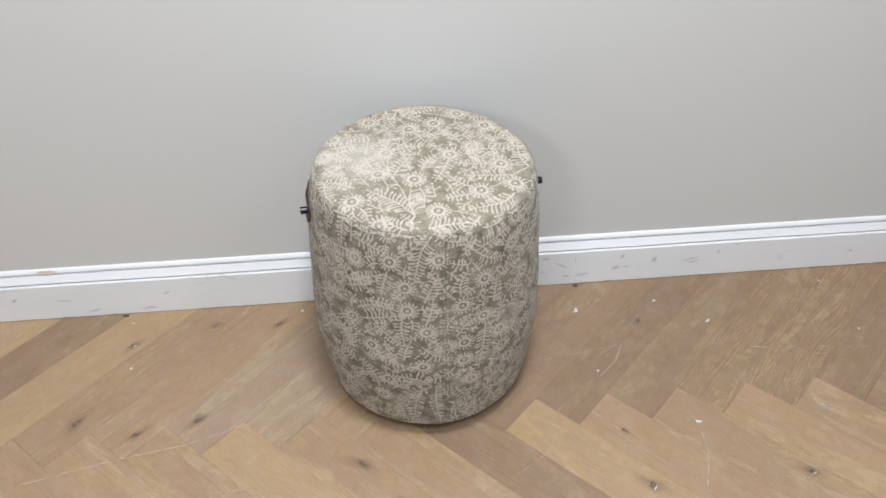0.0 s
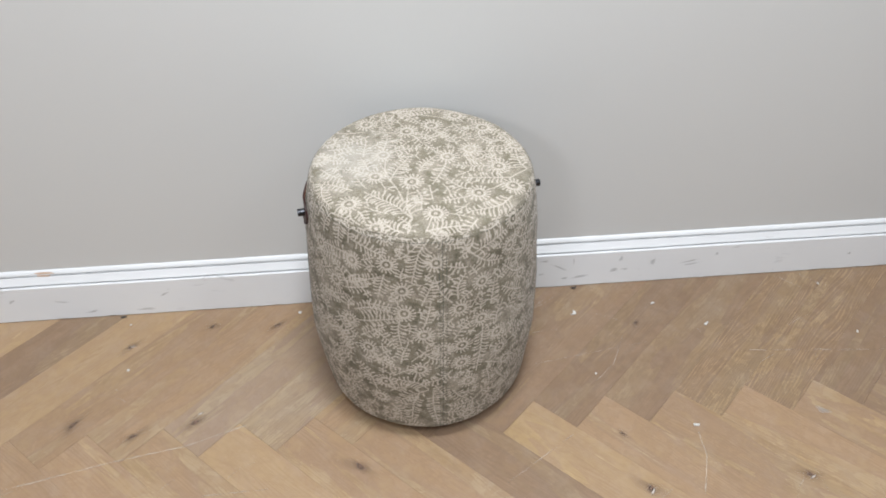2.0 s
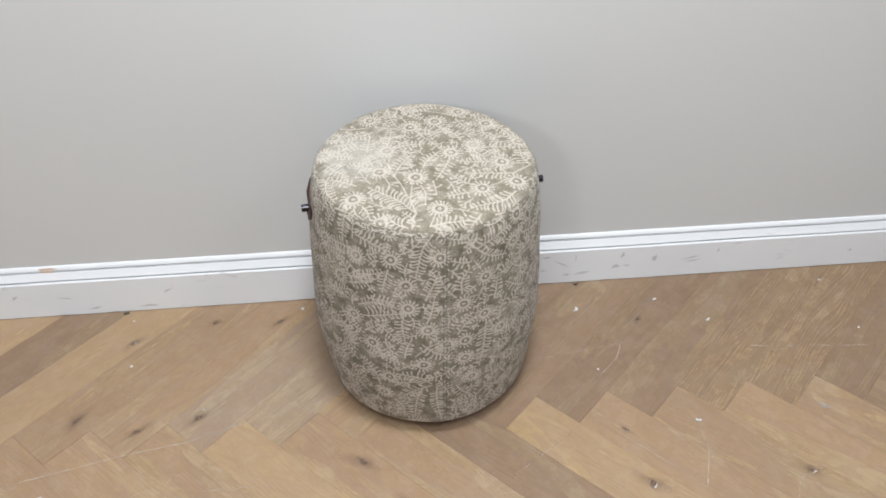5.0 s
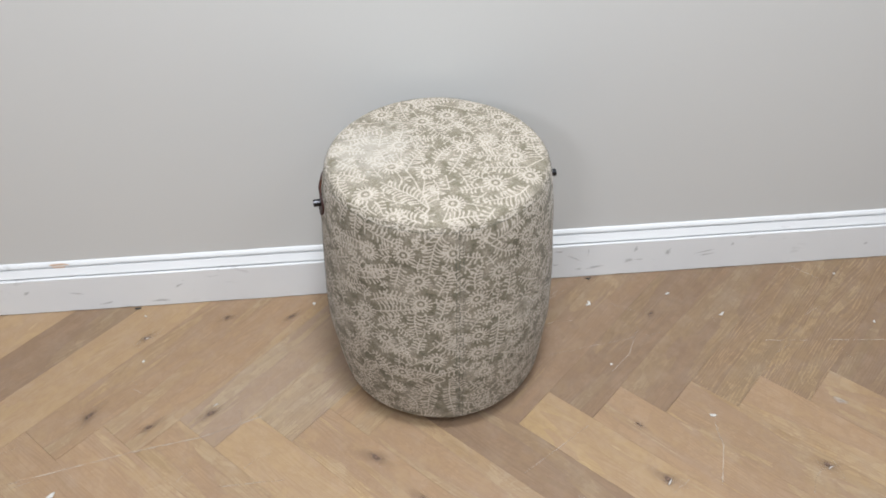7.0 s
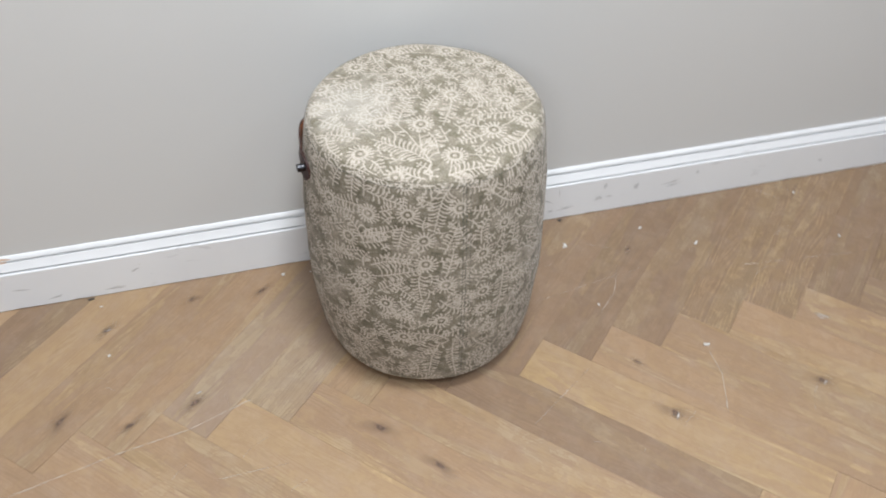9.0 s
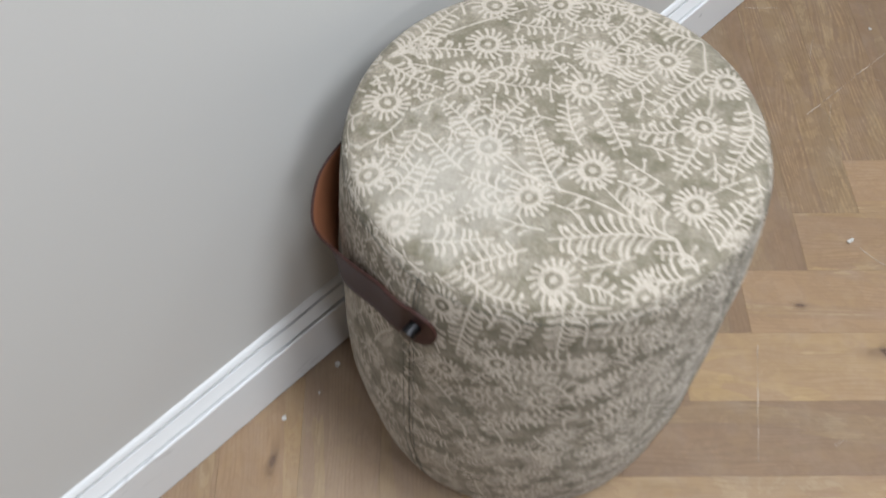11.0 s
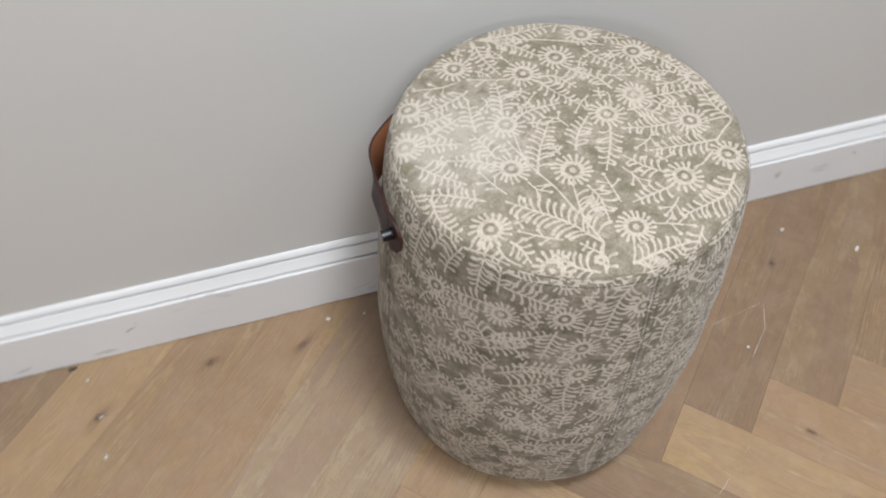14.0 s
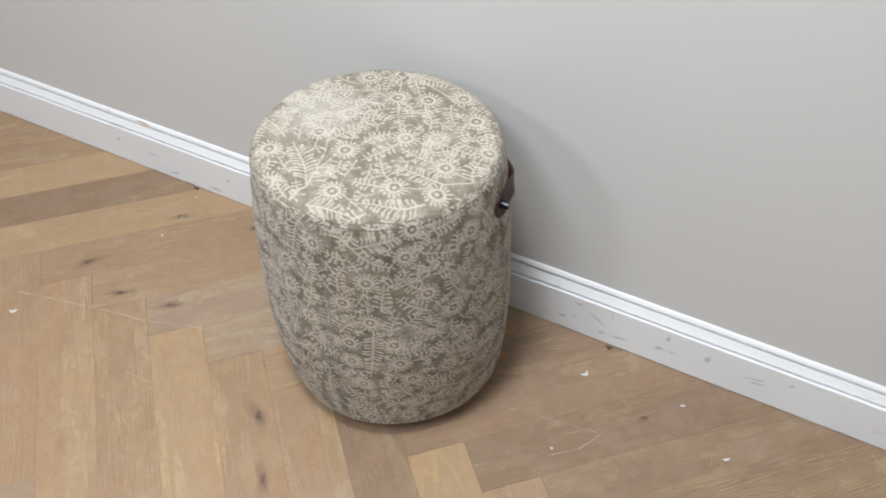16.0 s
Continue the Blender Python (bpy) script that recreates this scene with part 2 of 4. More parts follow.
STEEL_FACE = plain("brushed_stud_face", (0.30, 0.28, 0.26), (0.38, 0.36, 0.33), 300, 0.35, 1.0)
THREAD = plain("olive_thread", (0.055, 0.060, 0.050), (0.09, 0.095, 0.075), 400, 0.9)
# Black of the underside, which also stands in for shade at the foot.
BASE = plain("black_base_and_foot_shade", (0.012, 0.011, 0.010), (0.022, 0.020, 0.018), 200, 0.9)
FLAKE = plain("white_paint_flake", (0.50, 0.48, 0.45), (0.62, 0.60, 0.57), 300, 0.6)
KNOT = fading("oak_knot", (0.105, 0.068, 0.056), (0.200, 0.132, 0.100), 200, 0.62, rings=0.85)
STAIN = fading("oak_heart_stain", (0.160, 0.105, 0.078), (0.230, 0.155, 0.110), 45, 0.22)
RUB = fading("grey_rub_mark", (0.32, 0.31, 0.31), (0.46, 0.45, 0.45), 150, 0.28)
SCRATCH = fading("pale_scratch", (0.62, 0.53, 0.43), (0.70, 0.61, 0.51), 60, 0.60)
FAINT = fading("faint_scratch", (0.56, 0.47, 0.38), (0.66, 0.56, 0.46), 40, 0.75)
HEART = fading("pale_knot_heart", (0.50, 0.46, 0.42), (0.62, 0.57, 0.52), 120, 0.85)
SMEAR = fading("pale_smear", (0.46, 0.42, 0.38), (0.54, 0.50, 0.46), 90, 0.40)
FILLER = plain("bare_filler", (0.66, 0.47, 0.35), (0.74, 0.56, 0.44), 150, 0.8)
CRUMB = plain("amber_crumb", (0.30, 0.13, 0.04), (0.40, 0.19, 0.07), 120, 0.7)
SOIL = plain("dark_crumb", (0.030, 0.026, 0.023), (0.07, 0.06, 0.05), 200, 0.8)


# ---- mesh helpers ----
def mesh_object(name, verts, faces, material, parent=None, label="", smooth=False):
    me = bpy.data.meshes.new(name)
    me.from_pydata([tuple(v) for v in verts], [], faces)
    me.materials.append(material)
    if smooth:
        me.polygons.foreach_set("use_smooth", [True] * len(me.polygons))
    me.update()
    ob = new(name, me)
    if parent is not None:
        ob.parent = parent
    if label:
        tagged(ob, label)
    return ob


def part(name, bm, material, parent=None, label="", smooth=False):
    me = bpy.data.meshes.new(name)
    bm.to_mesh(me)
    bm.free()
    me.materials.append(material)
    if smooth:
        me.polygons.foreach_set("use_smooth", [True] * len(me.polygons))
    ob = new(name, me)
    if parent is not None:
        ob.parent = parent
    if label:
        tagged(ob, label)
    return ob


def box_mesh(bm, x0, x1, y0, y1, z0, z1):
    v = [bm.verts.new(p) for p in ((x0, y0, z0), (x1, y0, z0), (x1, y1, z0), (x0, y1, z0), (x0, y0, z1), (x1, y0, z1), (x1, y1, z1), (x0, y1, z1))]
    for f in ((0, 3, 2, 1), (4, 5, 6, 7), (0, 1, 5, 4), (1, 2, 6, 5), (2, 3, 7, 6), (3, 0, 4, 7)):
        bm.faces.new([v[i] for i in f])


def slab(name, x0, x1, y0, y1, z0, z1, material, label, category):
    bm = bmesh.new()
    box_mesh(bm, x0, x1, y0, y1, z0, z1)
    return tagged(part(name, bm, material), label, category, kind="structure")


def with_fade(ob, values):
    at = ob.data.attributes.new("fade", "FLOAT", "POINT")
    at.data.foreach_set("value", values)
    return ob


# ---- the room ----
X0, X1, Y0, WALL_Y, HEIGHT = -2.6, 1.9, -4.6, 0.243, 2.5
slab("wall_north", X0 - 0.1, X1 + 0.1, WALL_Y, WALL_Y + 0.1, -0.05, HEIGHT, WALL, "plain warm grey matt painted wall above the skirting", "wall")
# Unseen walls, added to close the room and hold bounced light down.
slab("unseen_wall_south", X0 - 0.1, X1 + 0.1, Y0 - 0.1, Y0, -0.05, HEIGHT, UNSEEN_WALL, "unseen plain dark warm grey wall that cuts bounce", "wall")
slab("unseen_wall_west", X0 - 0.1, X0, Y0, WALL_Y, -0.05, HEIGHT, UNSEEN_WALL, "unseen plain dark warm grey wall that cuts bounce", "wall")
slab("unseen_wall_east", X1, X1 + 0.1, Y0, WALL_Y, -0.05, HEIGHT, UNSEEN_WALL, "unseen plain dark warm grey wall that cuts bounce", "wall")
# Unseen ceiling, added to close the room.
slab("ceiling", X0 - 0.1, X1 + 0.1, Y0 - 0.1, WALL_Y + 0.1, HEIGHT, HEIGHT + 0.05, CEILING, "unseen plain white painted ceiling", "ceiling")
floor = slab("floor", X0, X1, Y0, WALL_Y, -0.05, -0.0135, GAP, "worn oak herringbone parquet floor with dust and scratches", "floor")


def skirting():
    """A moulded board: flat face, a bead, a band, a groove and a rounded top, all brush-painted."""
    prof = [(0.2250, 0.0015), (0.2250, 0.0824), (0.2254, 0.0836), (0.2264, 0.0845), (0.2276, 0.0849), (0.2288, 0.0828), (0.2360, 0.0825), (0.2360, 0.0870),
            (0.2292, 0.0875), (0.2306, 0.0900), (0.2324, 0.0934), (0.2343, 0.0975), (0.2358, 0.1008), (0.2364, 0.1016), (0.2374, 0.0992), (0.2420, 0.0988),
            (0.2420, 0.1048), (0.2374, 0.1054), (0.2380, 0.1074), (0.2392, 0.1098), (0.2405, 0.1116), (0.2420, 0.1128), (0.2440, 0.1133)]
    n = 290
    verts, faces = [], []
    for i in range(n + 1):
        x = X0 + (X1 - X0) * i / n
        for k, (y, z) in enumerate(prof):
            wob = noise.noise((x * 9, k * 0.08, 0.0)) * 0.0004 + noise.noise((x * 40, k * 0.1, 5.0)) * 0.00025
            lift = noise.noise((x * 30, 9.0, 0.0)) * 0.0012 + noise.noise((x * 62, 3.0, 0.0)) * 0.0011 if k == len(prof) - 1 else max(0.0, noise.noise((x * 22, 4.0, 0.0)) * 0.0022 + noise.noise((x * 75, 1.0, 0.0)) * 0.0016) if k == 0 else 0.0
            verts.append((x, y + (wob if k < len(prof) - 1 else 0.0), z + lift + (wob if k > 1 else 0.0)))
    m = len(prof)
    for i in range(n):
        for k in range(m - 1):
            a = i * m + k
            faces.append((a, a + m, a + m + 1, a + 1))
    ob = mesh_object("skirting_board", verts, faces, SKIRTING)
    return tagged(ob, "white painted moulded skirting board with scuffs and chips", "skirting board", kind="structure")


board = skirting()


# ---- small marks ----
def blot(name, spot, size, turn, material, parent, upright=False, seed=0, lift=0.0005):
    """An irregular thin mark, fading to its rim, on the floor or on the face of the skirting."""
    rnd = random.Random(seed)
    rings, around = 4, 18
    ph = [rnd.uniform(0, 6.28) for _ in range(3)]
    verts, fade = [(0, 0)], [1.0]
    for r in range(1, rings + 1):
        for k in range(around):
            a = 6.28318 * k / around
            wob = 1 + 0.22 * math.sin(2 * a + ph[0]) + 0.16 * math.sin(3 * a + ph[1]) + 0.10 * math.sin(5 * a + ph[2])
            verts.append((size[0] * r / rings * wob * math.cos(a), size[1] * r / rings * wob * math.sin(a)))
            fade.append(1 - r / rings)
    c, s = math.cos(radians(turn)), math.sin(radians(turn))
    verts = [(c * x - s * y, s * x + c * y) for x, y in verts]
    if upright:
        pts = [(spot[0] + x, 0.2250 - lift, spot[1] + y) for x, y in verts]
    else:
        pts = [(spot[0] + x, spot[1] + y, lift) for x, y in verts]
    faces = [(0, 1 + k, 1 + (k + 1) % around) for k in range(around)]
    for r in range(rings - 1):
        for k in range(around):
            a, b = 1 + r * around + k, 1 + r * around + (k + 1) % around
            faces.append((a, a + around, b + around, b))
    return with_fade(mesh_object(name, pts, faces, material, parent), fade)


def scratch(points, width, parent, seed=0, material=None):
    """A long shallow scratch that wanders over the boards."""
    rnd = random.Random(seed)
    pts = [Vector((*p, 0)) for p in points]
    line = []
    for a, b in zip(pts, pts[1:]):
        n = max(2, int((b - a).length / 0.012))
        line += [a.lerp(b, i / n) for i in range(n)]
    line.append(pts[-1])
    verts, fade, faces = [], [], []
    for i, p in enumerate(line):
        d = (line[min(i + 1, len(line) - 1)] - line[max(i - 1, 0)]).normalized()
        side = Vector((-d.y, d.x, 0))
        p = p + side * rnd.uniform(-0.0006, 0.0006)
        w = width * rnd.uniform(0.8, 1.7)
        v = rnd.uniform(0.45, 1.0)
        verts += [p + side * w + Vector((0, 0, 0.0006)), p + Vector((0, 0, 0.0006)), p - side * w + Vector((0, 0, 0.0006))]
        fade += [0.1 * v, v, 0.1 * v]
        if i:
            a = 3 * i
            faces += [(a - 3, a - 2, a + 1, a), (a - 2, a - 1, a + 2, a + 1)]
    return with_fade(mesh_object("scratch", verts, faces, material or SCRATCH, parent), fade)


def flake(spot, size, turn, seed, material=FLAKE, name="paint_flake", label="small curled flake of white paint on the floor", category="debris", bent=0.0):
    """A curled shard with a ragged rim and a little thickness."""
    rnd = random.Random(seed)
    n = 8
    rim = []
    for k in range(n):
        a = 6.28318 * k / n
        r = rnd.uniform(0.45, 1.2)
        rim.append((size[0] * r * math.cos(a), size[1] * r * math.sin(a) + bent * abs(size[0] * math.cos(a))))
    curl = rnd.uniform(0.6, 1.4)
    up = lambda x, y: 0.0012 + curl * 0.35 * abs(x) * abs(x) / max(size[0], 1e-6)
    verts = [(0, 0, 0.0019)] + [(x, y, up(x, y) + 0.0006) for x, y in rim] + [(0, 0, 0.0006)] + [(x, y, max(0.0006, up(x, y) - 0.0008)) for x, y in rim]
    faces = []
    for k in range(n):
        j = (k + 1) % n
        faces += [(0, 1 + k, 1 + j), (n + 1, n + 2 + j, n + 2 + k), (1 + k, n + 2 + k, n + 2 + j, 1 + j)]
    low = min(v[2] for v in verts)
    ob = mesh_object(name, [(x, y, z - low) for x, y, z in verts], faces, material)
    ob.matrix_world = pose(*spot, 0.0003, 0, 0, turn)
    return tagged(ob, label, category, group="debris on the floor")


# ---- the pouf ----
CX, CY = 0.0165, 0.047
SIDE = ((0.010, 0.1350), (0.0125, 0.1420), (0.0165, 0.1505), (0.023, 0.1605), (0.033, 0.1685), (0.060, 0.1722), (0.100, 0.1762), (0.150, 0.1803), (0.200, 0.181), (0.250, 0.1795), (0.300, 0.1776),
        (0.350, 0.1758), (0.400, 0.1720), (0.424, 0.1692), (0.433, 0.1675), (0.4395, 0.1650), (0.4440, 0.1612))
SZ, SR = [z for z, r in SIDE], [r for z, r in SIDE]
RIM_Z, PANEL_R = 0.4475, 0.1670


def radius(z):
    """The side's radius at a height, smoothed from the profile."""
    return (np.interp(z - 0.004, SZ, SR) + 2 * np.interp(z, SZ, SR) + np.interp(z + 0.004, SZ, SR)) / 4


def side_xyz(a, z, off=0.0):
    """Points of the side, by angle in degrees and height: a stuffed cover, slightly uneven, drawn in along its seams."""
    t = np.radians(a)
    wob = 0.0007 * np.sin(3 * t + 9 * z + 0.4) + 0.0005 * np.sin(7 * t - 23 * z) + 0.0003 * np.sin(17 * t + 41 * z + 1.0) + 0.0003 * np.sin(5 * t + 60 * z)
    wob = wob * np.clip((0.4405 - z) / 0.03, 0.0, 1.0)
    pinch = sum(-0.0011 * np.exp(-(((a - s + 180) % 360 - 180) * 0.00309 / 0.0022) ** 2) for s in SEAMS)
    r = radius(z) + wob + pinch + off
    lean = np.interp(z, (0.0, 0.15, 0.44), (0.0048, 0.0009, 0.0))
    return (1.015 + 0.02 * np.sin(math.pi * z / 0.45)) * r * np.cos(t) + lean, (0.99 + 0.020 * np.clip(np.sin(t), 0.0, 1.0)) * r * np.sin(t), z + 0 * r


def side_point(a, z, off=0.0):
    return Vector([float(v) for v in side_xyz(a, z, off)])


def top_xyz(x, y):
    """Points of the padded seat, from places on the flat panel; its edge rolls over softly to the seam."""
    t = np.arctan2(y / 0.99, x / 1.015)
    d = np.hypot(x / 1.015, y / 0.99)
    bend = np.maximum(0.0, d - 0.1440) / (PANEL_R - 0.1440) * radians(82)
    r = np.minimum(d, 0.1440) + 0.0197 * np.sin(bend)
    swell = 0.0040 * (1 - np.minimum(d / 0.150, 1.0) ** 2.2)
    wob = 0.0004 * np.sin(31 * x + 17 * y) + 0.0003 * np.sin(47 * y - 23 * x + 1) + 0.0002 * np.sin(90 * x + 2) * np.sin(80 * y) + 0.0004 * np.sin(9 * t + 1) * np.minimum(d / 0.15, 1) ** 6
    full = 0.0034 * np.clip(np.sin(t), 0.0, 1.0) ** 2 * (d / PANEL_R) ** 8
    return 1.015 * r * np.cos(t), 0.99 * r * np.sin(t) + full, RIM_Z + 0.0016 + swell - 0.0098 * (1 - np.cos(bend)) + wob


SEAMS = (-85.0, -175.0, 5.0, 95.0)
pouf = tagged(new("pouf"), "round olive and cream floral linen pouf with leather handles", "pouf")
pouf.location = (CX, CY, 0.0)


def cloth_data(ob, coords, cover):
    """Where each vertex lies on the flat cloth, and how much print covers it."""
    at = ob.data.attributes.new("cloth", "FLOAT_VECTOR", "POINT")
    at.data.foreach_set("vector", np.asarray(coords, np.float32).ravel())
    at = ob.data.attributes.new("print", "FLOAT", "POINT")
    at.data.foreach_set("value", np.asarray(cover, np.float32).ravel())


def grid_mesh(name, x, y, z, label, material):
    """A smooth sheet from arrays of the same shape."""
    n, m = x.shape
    i = np.arange(n * m).reshape(n, m)
    quads = np.stack([i[:-1, :-1], i[1:, :-1], i[1:, 1:], i[:-1, 1:]], -1).reshape(-1, 4)
    me = bpy.data.meshes.new(name)
    me.vertices.add(n * m)
    me.vertices.foreach_set("co", np.stack([x, y, z], -1).astype(np.float32).ravel())
    me.loops.add(quads.size)
    me.loops.foreach_set("vertex_index", quads.astype(np.int32).ravel())
    me.polygons.add(len(quads))
    me.polygons.foreach_set("loop_start", np.arange(0, quads.size, 4, dtype=np.int32))
    me.polygons.foreach_set("use_smooth", np.ones(len(quads), bool))
    me.materials.append(material)
    me.update(calc_edges=True)
    ob = new(name, me)
    ob.parent = pouf
    return tagged(ob, label)


def side_cover(cloth):
    fine = np.arange(-230.0, 16.0, 0.27)
    a = np.concatenate([fine, np.linspace(16.0, 130.0, 90)])
    z = np.concatenate([[0.0112, 0.0120], np.linspace(0.0130, 0.4405, 540)])
    A, Z = np.meshgrid(a, z, indexing="ij")
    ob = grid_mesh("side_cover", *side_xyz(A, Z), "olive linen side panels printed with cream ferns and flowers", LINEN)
    U = np.radians(A) * ROUND
    cloth_data(ob, np.stack([U + 5.0, Z, 0 * Z], -1), cloth.cover(np.radians((A + 180.0) % 360.0 - 180.0) * ROUND, Z))


def top_cover(cloth):
    """The seat panel: a square grid drawn out to a disc."""
    n = 440
    g = np.linspace(-1, 1, n)
    A, B = np.meshgrid(g, g, indexing="ij")
    big = np.abs(A) > np.abs(B)
    r = np.where(big, A, B)
    with np.errstate(divide="ignore", invalid="ignore"):
        t = np.where(big, math.pi / 4 * np.where(A != 0, B / A, 0), math.pi / 2 - math.pi / 4 * np.where(B != 0, A / B, 0))
    R = PANEL_R
    x, y = 1.015 * R * r * np.cos(t), 0.99 * R * r * np.sin(t)
    ob = grid_mesh("top_cover", *top_xyz(x, y), "rubbed linen seat panel with cream ferns and flowers", PALER_LINEN)
    c, w = math.cos(radians(28)), math.sin(radians(28))
    cloth_data(ob, np.stack([c * x + w * y, c * y - w * x, 0 * x], -1), cloth.cover(x, y))


def piping():
    """The turned seam allowance that stands up as a thin ridge round the seat."""
    around, tube = 240, 8
    verts, faces = [], []
    for k in range(around):
        t = 6.28318530718 * k / around
        rr = 0.0010 + 0.0003 * noise.noise((math.cos(t) * 30, math.sin(t) * 30, 0))
        for j in range(tube):
            b = 6.28318530718 * j / tube
            r, z = 0.1634 + rr * math.cos(b), 0.4398 + rr * 1.3 * math.sin(b)
            verts.append((1.015 * r * math.cos(t), (0.99 + 0.020 * max(math.sin(t), 0.0)) * r * math.sin(t), z))
    for k in range(around):
        for j in range(tube):
            a, b = k * tube, ((k + 1) % around) * tube
            faces.append((a + j, b + j, b + (j + 1) % tube, a + (j + 1) % tube))
    ob = mesh_object("rim_seam", verts, faces, LINEN, pouf, "folded linen seam round the seat", True)
    cloth_data(ob, np.array([(math.atan2(v[1], v[0]) * 0.16 + 9.0, v[2], 0.0) for v in verts]), flank.cover(np.array([math.atan2(v[1], v[0]) * ROUND for v in verts]), np.full(len(verts), 0.4425)))


def base_pad():
    bm = bmesh.new()
    # The rim comes out to the cover's edge to draw a dark contact band.
    bmesh.ops.create_cone(bm, cap_ends=True, segments=96, radius1=0.1385, radius2=0.1405, depth=0.0124)
    bmesh.ops.translate(bm, verts=bm.verts, vec=(0.0048, 0, 0.0062))
    part("base", bm, BASE, pouf, "black underside, its rim standing in for foot shade")


def stitches(name, path, length, gap, width, material, label):
    """A row of separate thread stitches along path(s), a function of metres that gives a place and its normal."""
    verts, faces = [], []
    total, place = path
    s = 0.0
    while s + length < total:
        (p, n), (q, m2) = place(s), place(s + length)
        d = (q - p).normalized()
        side = d.cross(n).normalized() * width
        mid, up = (p + q) / 2 + n * 0.0007, n * 0.0002
        i = len(verts)
        verts += [p + up, p + up + side, mid + side, q + up + side, q + up, q + up - side, mid - side, p + up - side, mid + n * 0.0003]
        faces += [(i, i + 1, i + 2, i + 8), (i + 8, i + 2, i + 3, i + 4), (i, i + 8, i + 6, i + 7), (i + 8, i + 4, i + 5, i + 6)]
        s += length + gap
    mesh_object(name, verts, faces, material, pouf, label)


def down_seam(angle):
    def place(s):
        z = 0.434 - s
        p, out = side_point(angle, z, 0.0002), side_point(angle, z, 1.0) - side_point(angle, z)
        return p, out.normalized()
    return 0.41, place


def round_seam(z, off):
    def place(s):
        a = math.degrees(s / 0.163)
        return side_point(a, z, off), Vector((math.cos(radians(a)), math.sin(radians(a)), 0.6)).normalized()
    return 1.02, place


base_pad()
for seam in SEAMS:
    for shift in (-1.7, 0.0, 1.7):
        stitches("seam_stitching", down_seam(seam + shift), 0.0034, 0.0014, 0.00034 if shift else 0.00045, THREAD, "dark olive thread")
stitches("rim_stitching", round_seam(0.4348, 0.0003), 0.0034, 0.0013, 0.00038, THREAD, "dark olive thread")


# ---- the printed pattern: flowers, fern sprays and berry twigs, laid out on the flat cloth ----
class Cloth:
    """Flat shapes in metres, with a map of what is already covered."""

    def __init__(self, u0, u1, v0, v1, seed, margin, reach, stroke):
        self.reach, self.stroke = reach, stroke
        self.u0, self.v0 = u0, v0
        self.taken = np.zeros((int((u1 - u0) * 1000) + 2, int((v1 - v0) * 1000) + 2), bool)
        self.verts, self.faces, self.blooms = [], [], []
        self.rnd, self.margin = random.Random(seed), margin

    def strip(self, line, widths, cap=True):
        """A ribbon along a line with a half width at each point, and a round end."""
        i0 = len(self.verts)
        for k, (x, y) in enumerate(line):
            x0, y0 = line[max(k - 1, 0)]
            x1, y1 = line[min(k + 1, len(line) - 1)]
            dx, dy = x1 - x0, y1 - y0
            n = math.hypot(dx, dy) or 1.0
            w = widths[k]
            self.verts += [(x - dy / n * w, y + dx / n * w), (x + dy / n * w, y - dx / n * w)]
            if k:
                a = i0 + 2 * k
                self.faces.append((a - 2, a - 1, a + 1, a))
        if cap:
            (x0, y0), (x1, y1) = line[-2], line[-1]
            a0, w = math.atan2(y1 - y0, x1 - x0), widths[-1]
            arc = [len(self.verts) + k for k in range(3)]
            for k in (1, 2, 3):
                b = a0 - math.pi / 2 + math.pi * k / 4
                self.verts.append((x1 + w * math.cos(b), y1 + w * math.sin(b)))
            e = i0 + 2 * len(line) - 2
            self.faces.append((e + 1, arc[0], arc[1], arc[2], e))

    def mark(self, x, y, r):
        i, j, k = int((x - self.u0) * 1000), int((y - self.v0) * 1000), int(r * 1000)
        self.taken[max(i - k, 0):max(i + k + 1, 0), max(j - k, 0):max(j + k + 1, 0)] = True

    def busy(self, x, y):
        i, j = int((x - self.u0) * 1000), int((y - self.v0) * 1000)
        if i < 0 or j < 0 or i >= self.taken.shape[0] or j >= self.taken.shape[1]:
            return True
        return bool(self.taken[i, j])

    def flower(self, x, y, size=0.0188):
        r = self.rnd
        ring_in, ring_out = size * 0.37, size * 0.58
        n, turn, squash = r.choice((16, 17, 18)), r.uniform(0, 6), r.uniform(0.92, 1.0)
        seg = 28
        i0 = len(self.verts)
        for k in range(seg):
            a = 6.28318 * k / seg
            w1, w2 = ring_in * r.uniform(0.94, 1.06), ring_out * r.uniform(0.96, 1.06)
            self.verts += [(x + w1 * math.cos(a), y + squash * w1 * math.sin(a)), (x + w2 * math.cos(a), y + squash * w2 * math.sin(a))]
        for k in range(seg):
            a, b = i0 + 2 * k, i0 + 2 * ((k + 1) % seg)
            self.faces.append((a, a + 1, b + 1, b))
        dot = len(self.verts)
        for k in range(10):
            a = 6.28318 * k / 10
            w = size * 0.160 * r.uniform(0.85, 1.15)
            self.verts.append((x + w * math.cos(a), y + w * math.sin(a)))
        self.faces.append(tuple(range(dot, dot + 10)))
        for k in range(n):
            a = turn + 6.28318 * (k + r.uniform(-0.12, 0.12)) / n
            lng = size * r.uniform(0.92, 1.06)
            line, widths = [], []
            for s in (0.0, 0.35, 0.7, 1.0):
                d = ring_out * 0.96 + (lng - ring_out) * s * 0.92
                b = a + 0.12 * s
                line.append((x + d * math.cos(b), y + squash * d * math.sin(b)))
                widths.append(size * (0.036 + 0.044 * s ** 0.8))
            self.strip(line, widths)
        self.mark(x, y, size * 0.80)
        self.blooms.append((x, y, size))

    def leaflet(self, x, y, heading, length, curl, width):
        line, widths, a = [(x, y)], [width * 0.34], heading
        n = 5
        for k in range(n):
            a += curl / n
            x, y = x + length / n * math.cos(a), y + length / n * math.sin(a)
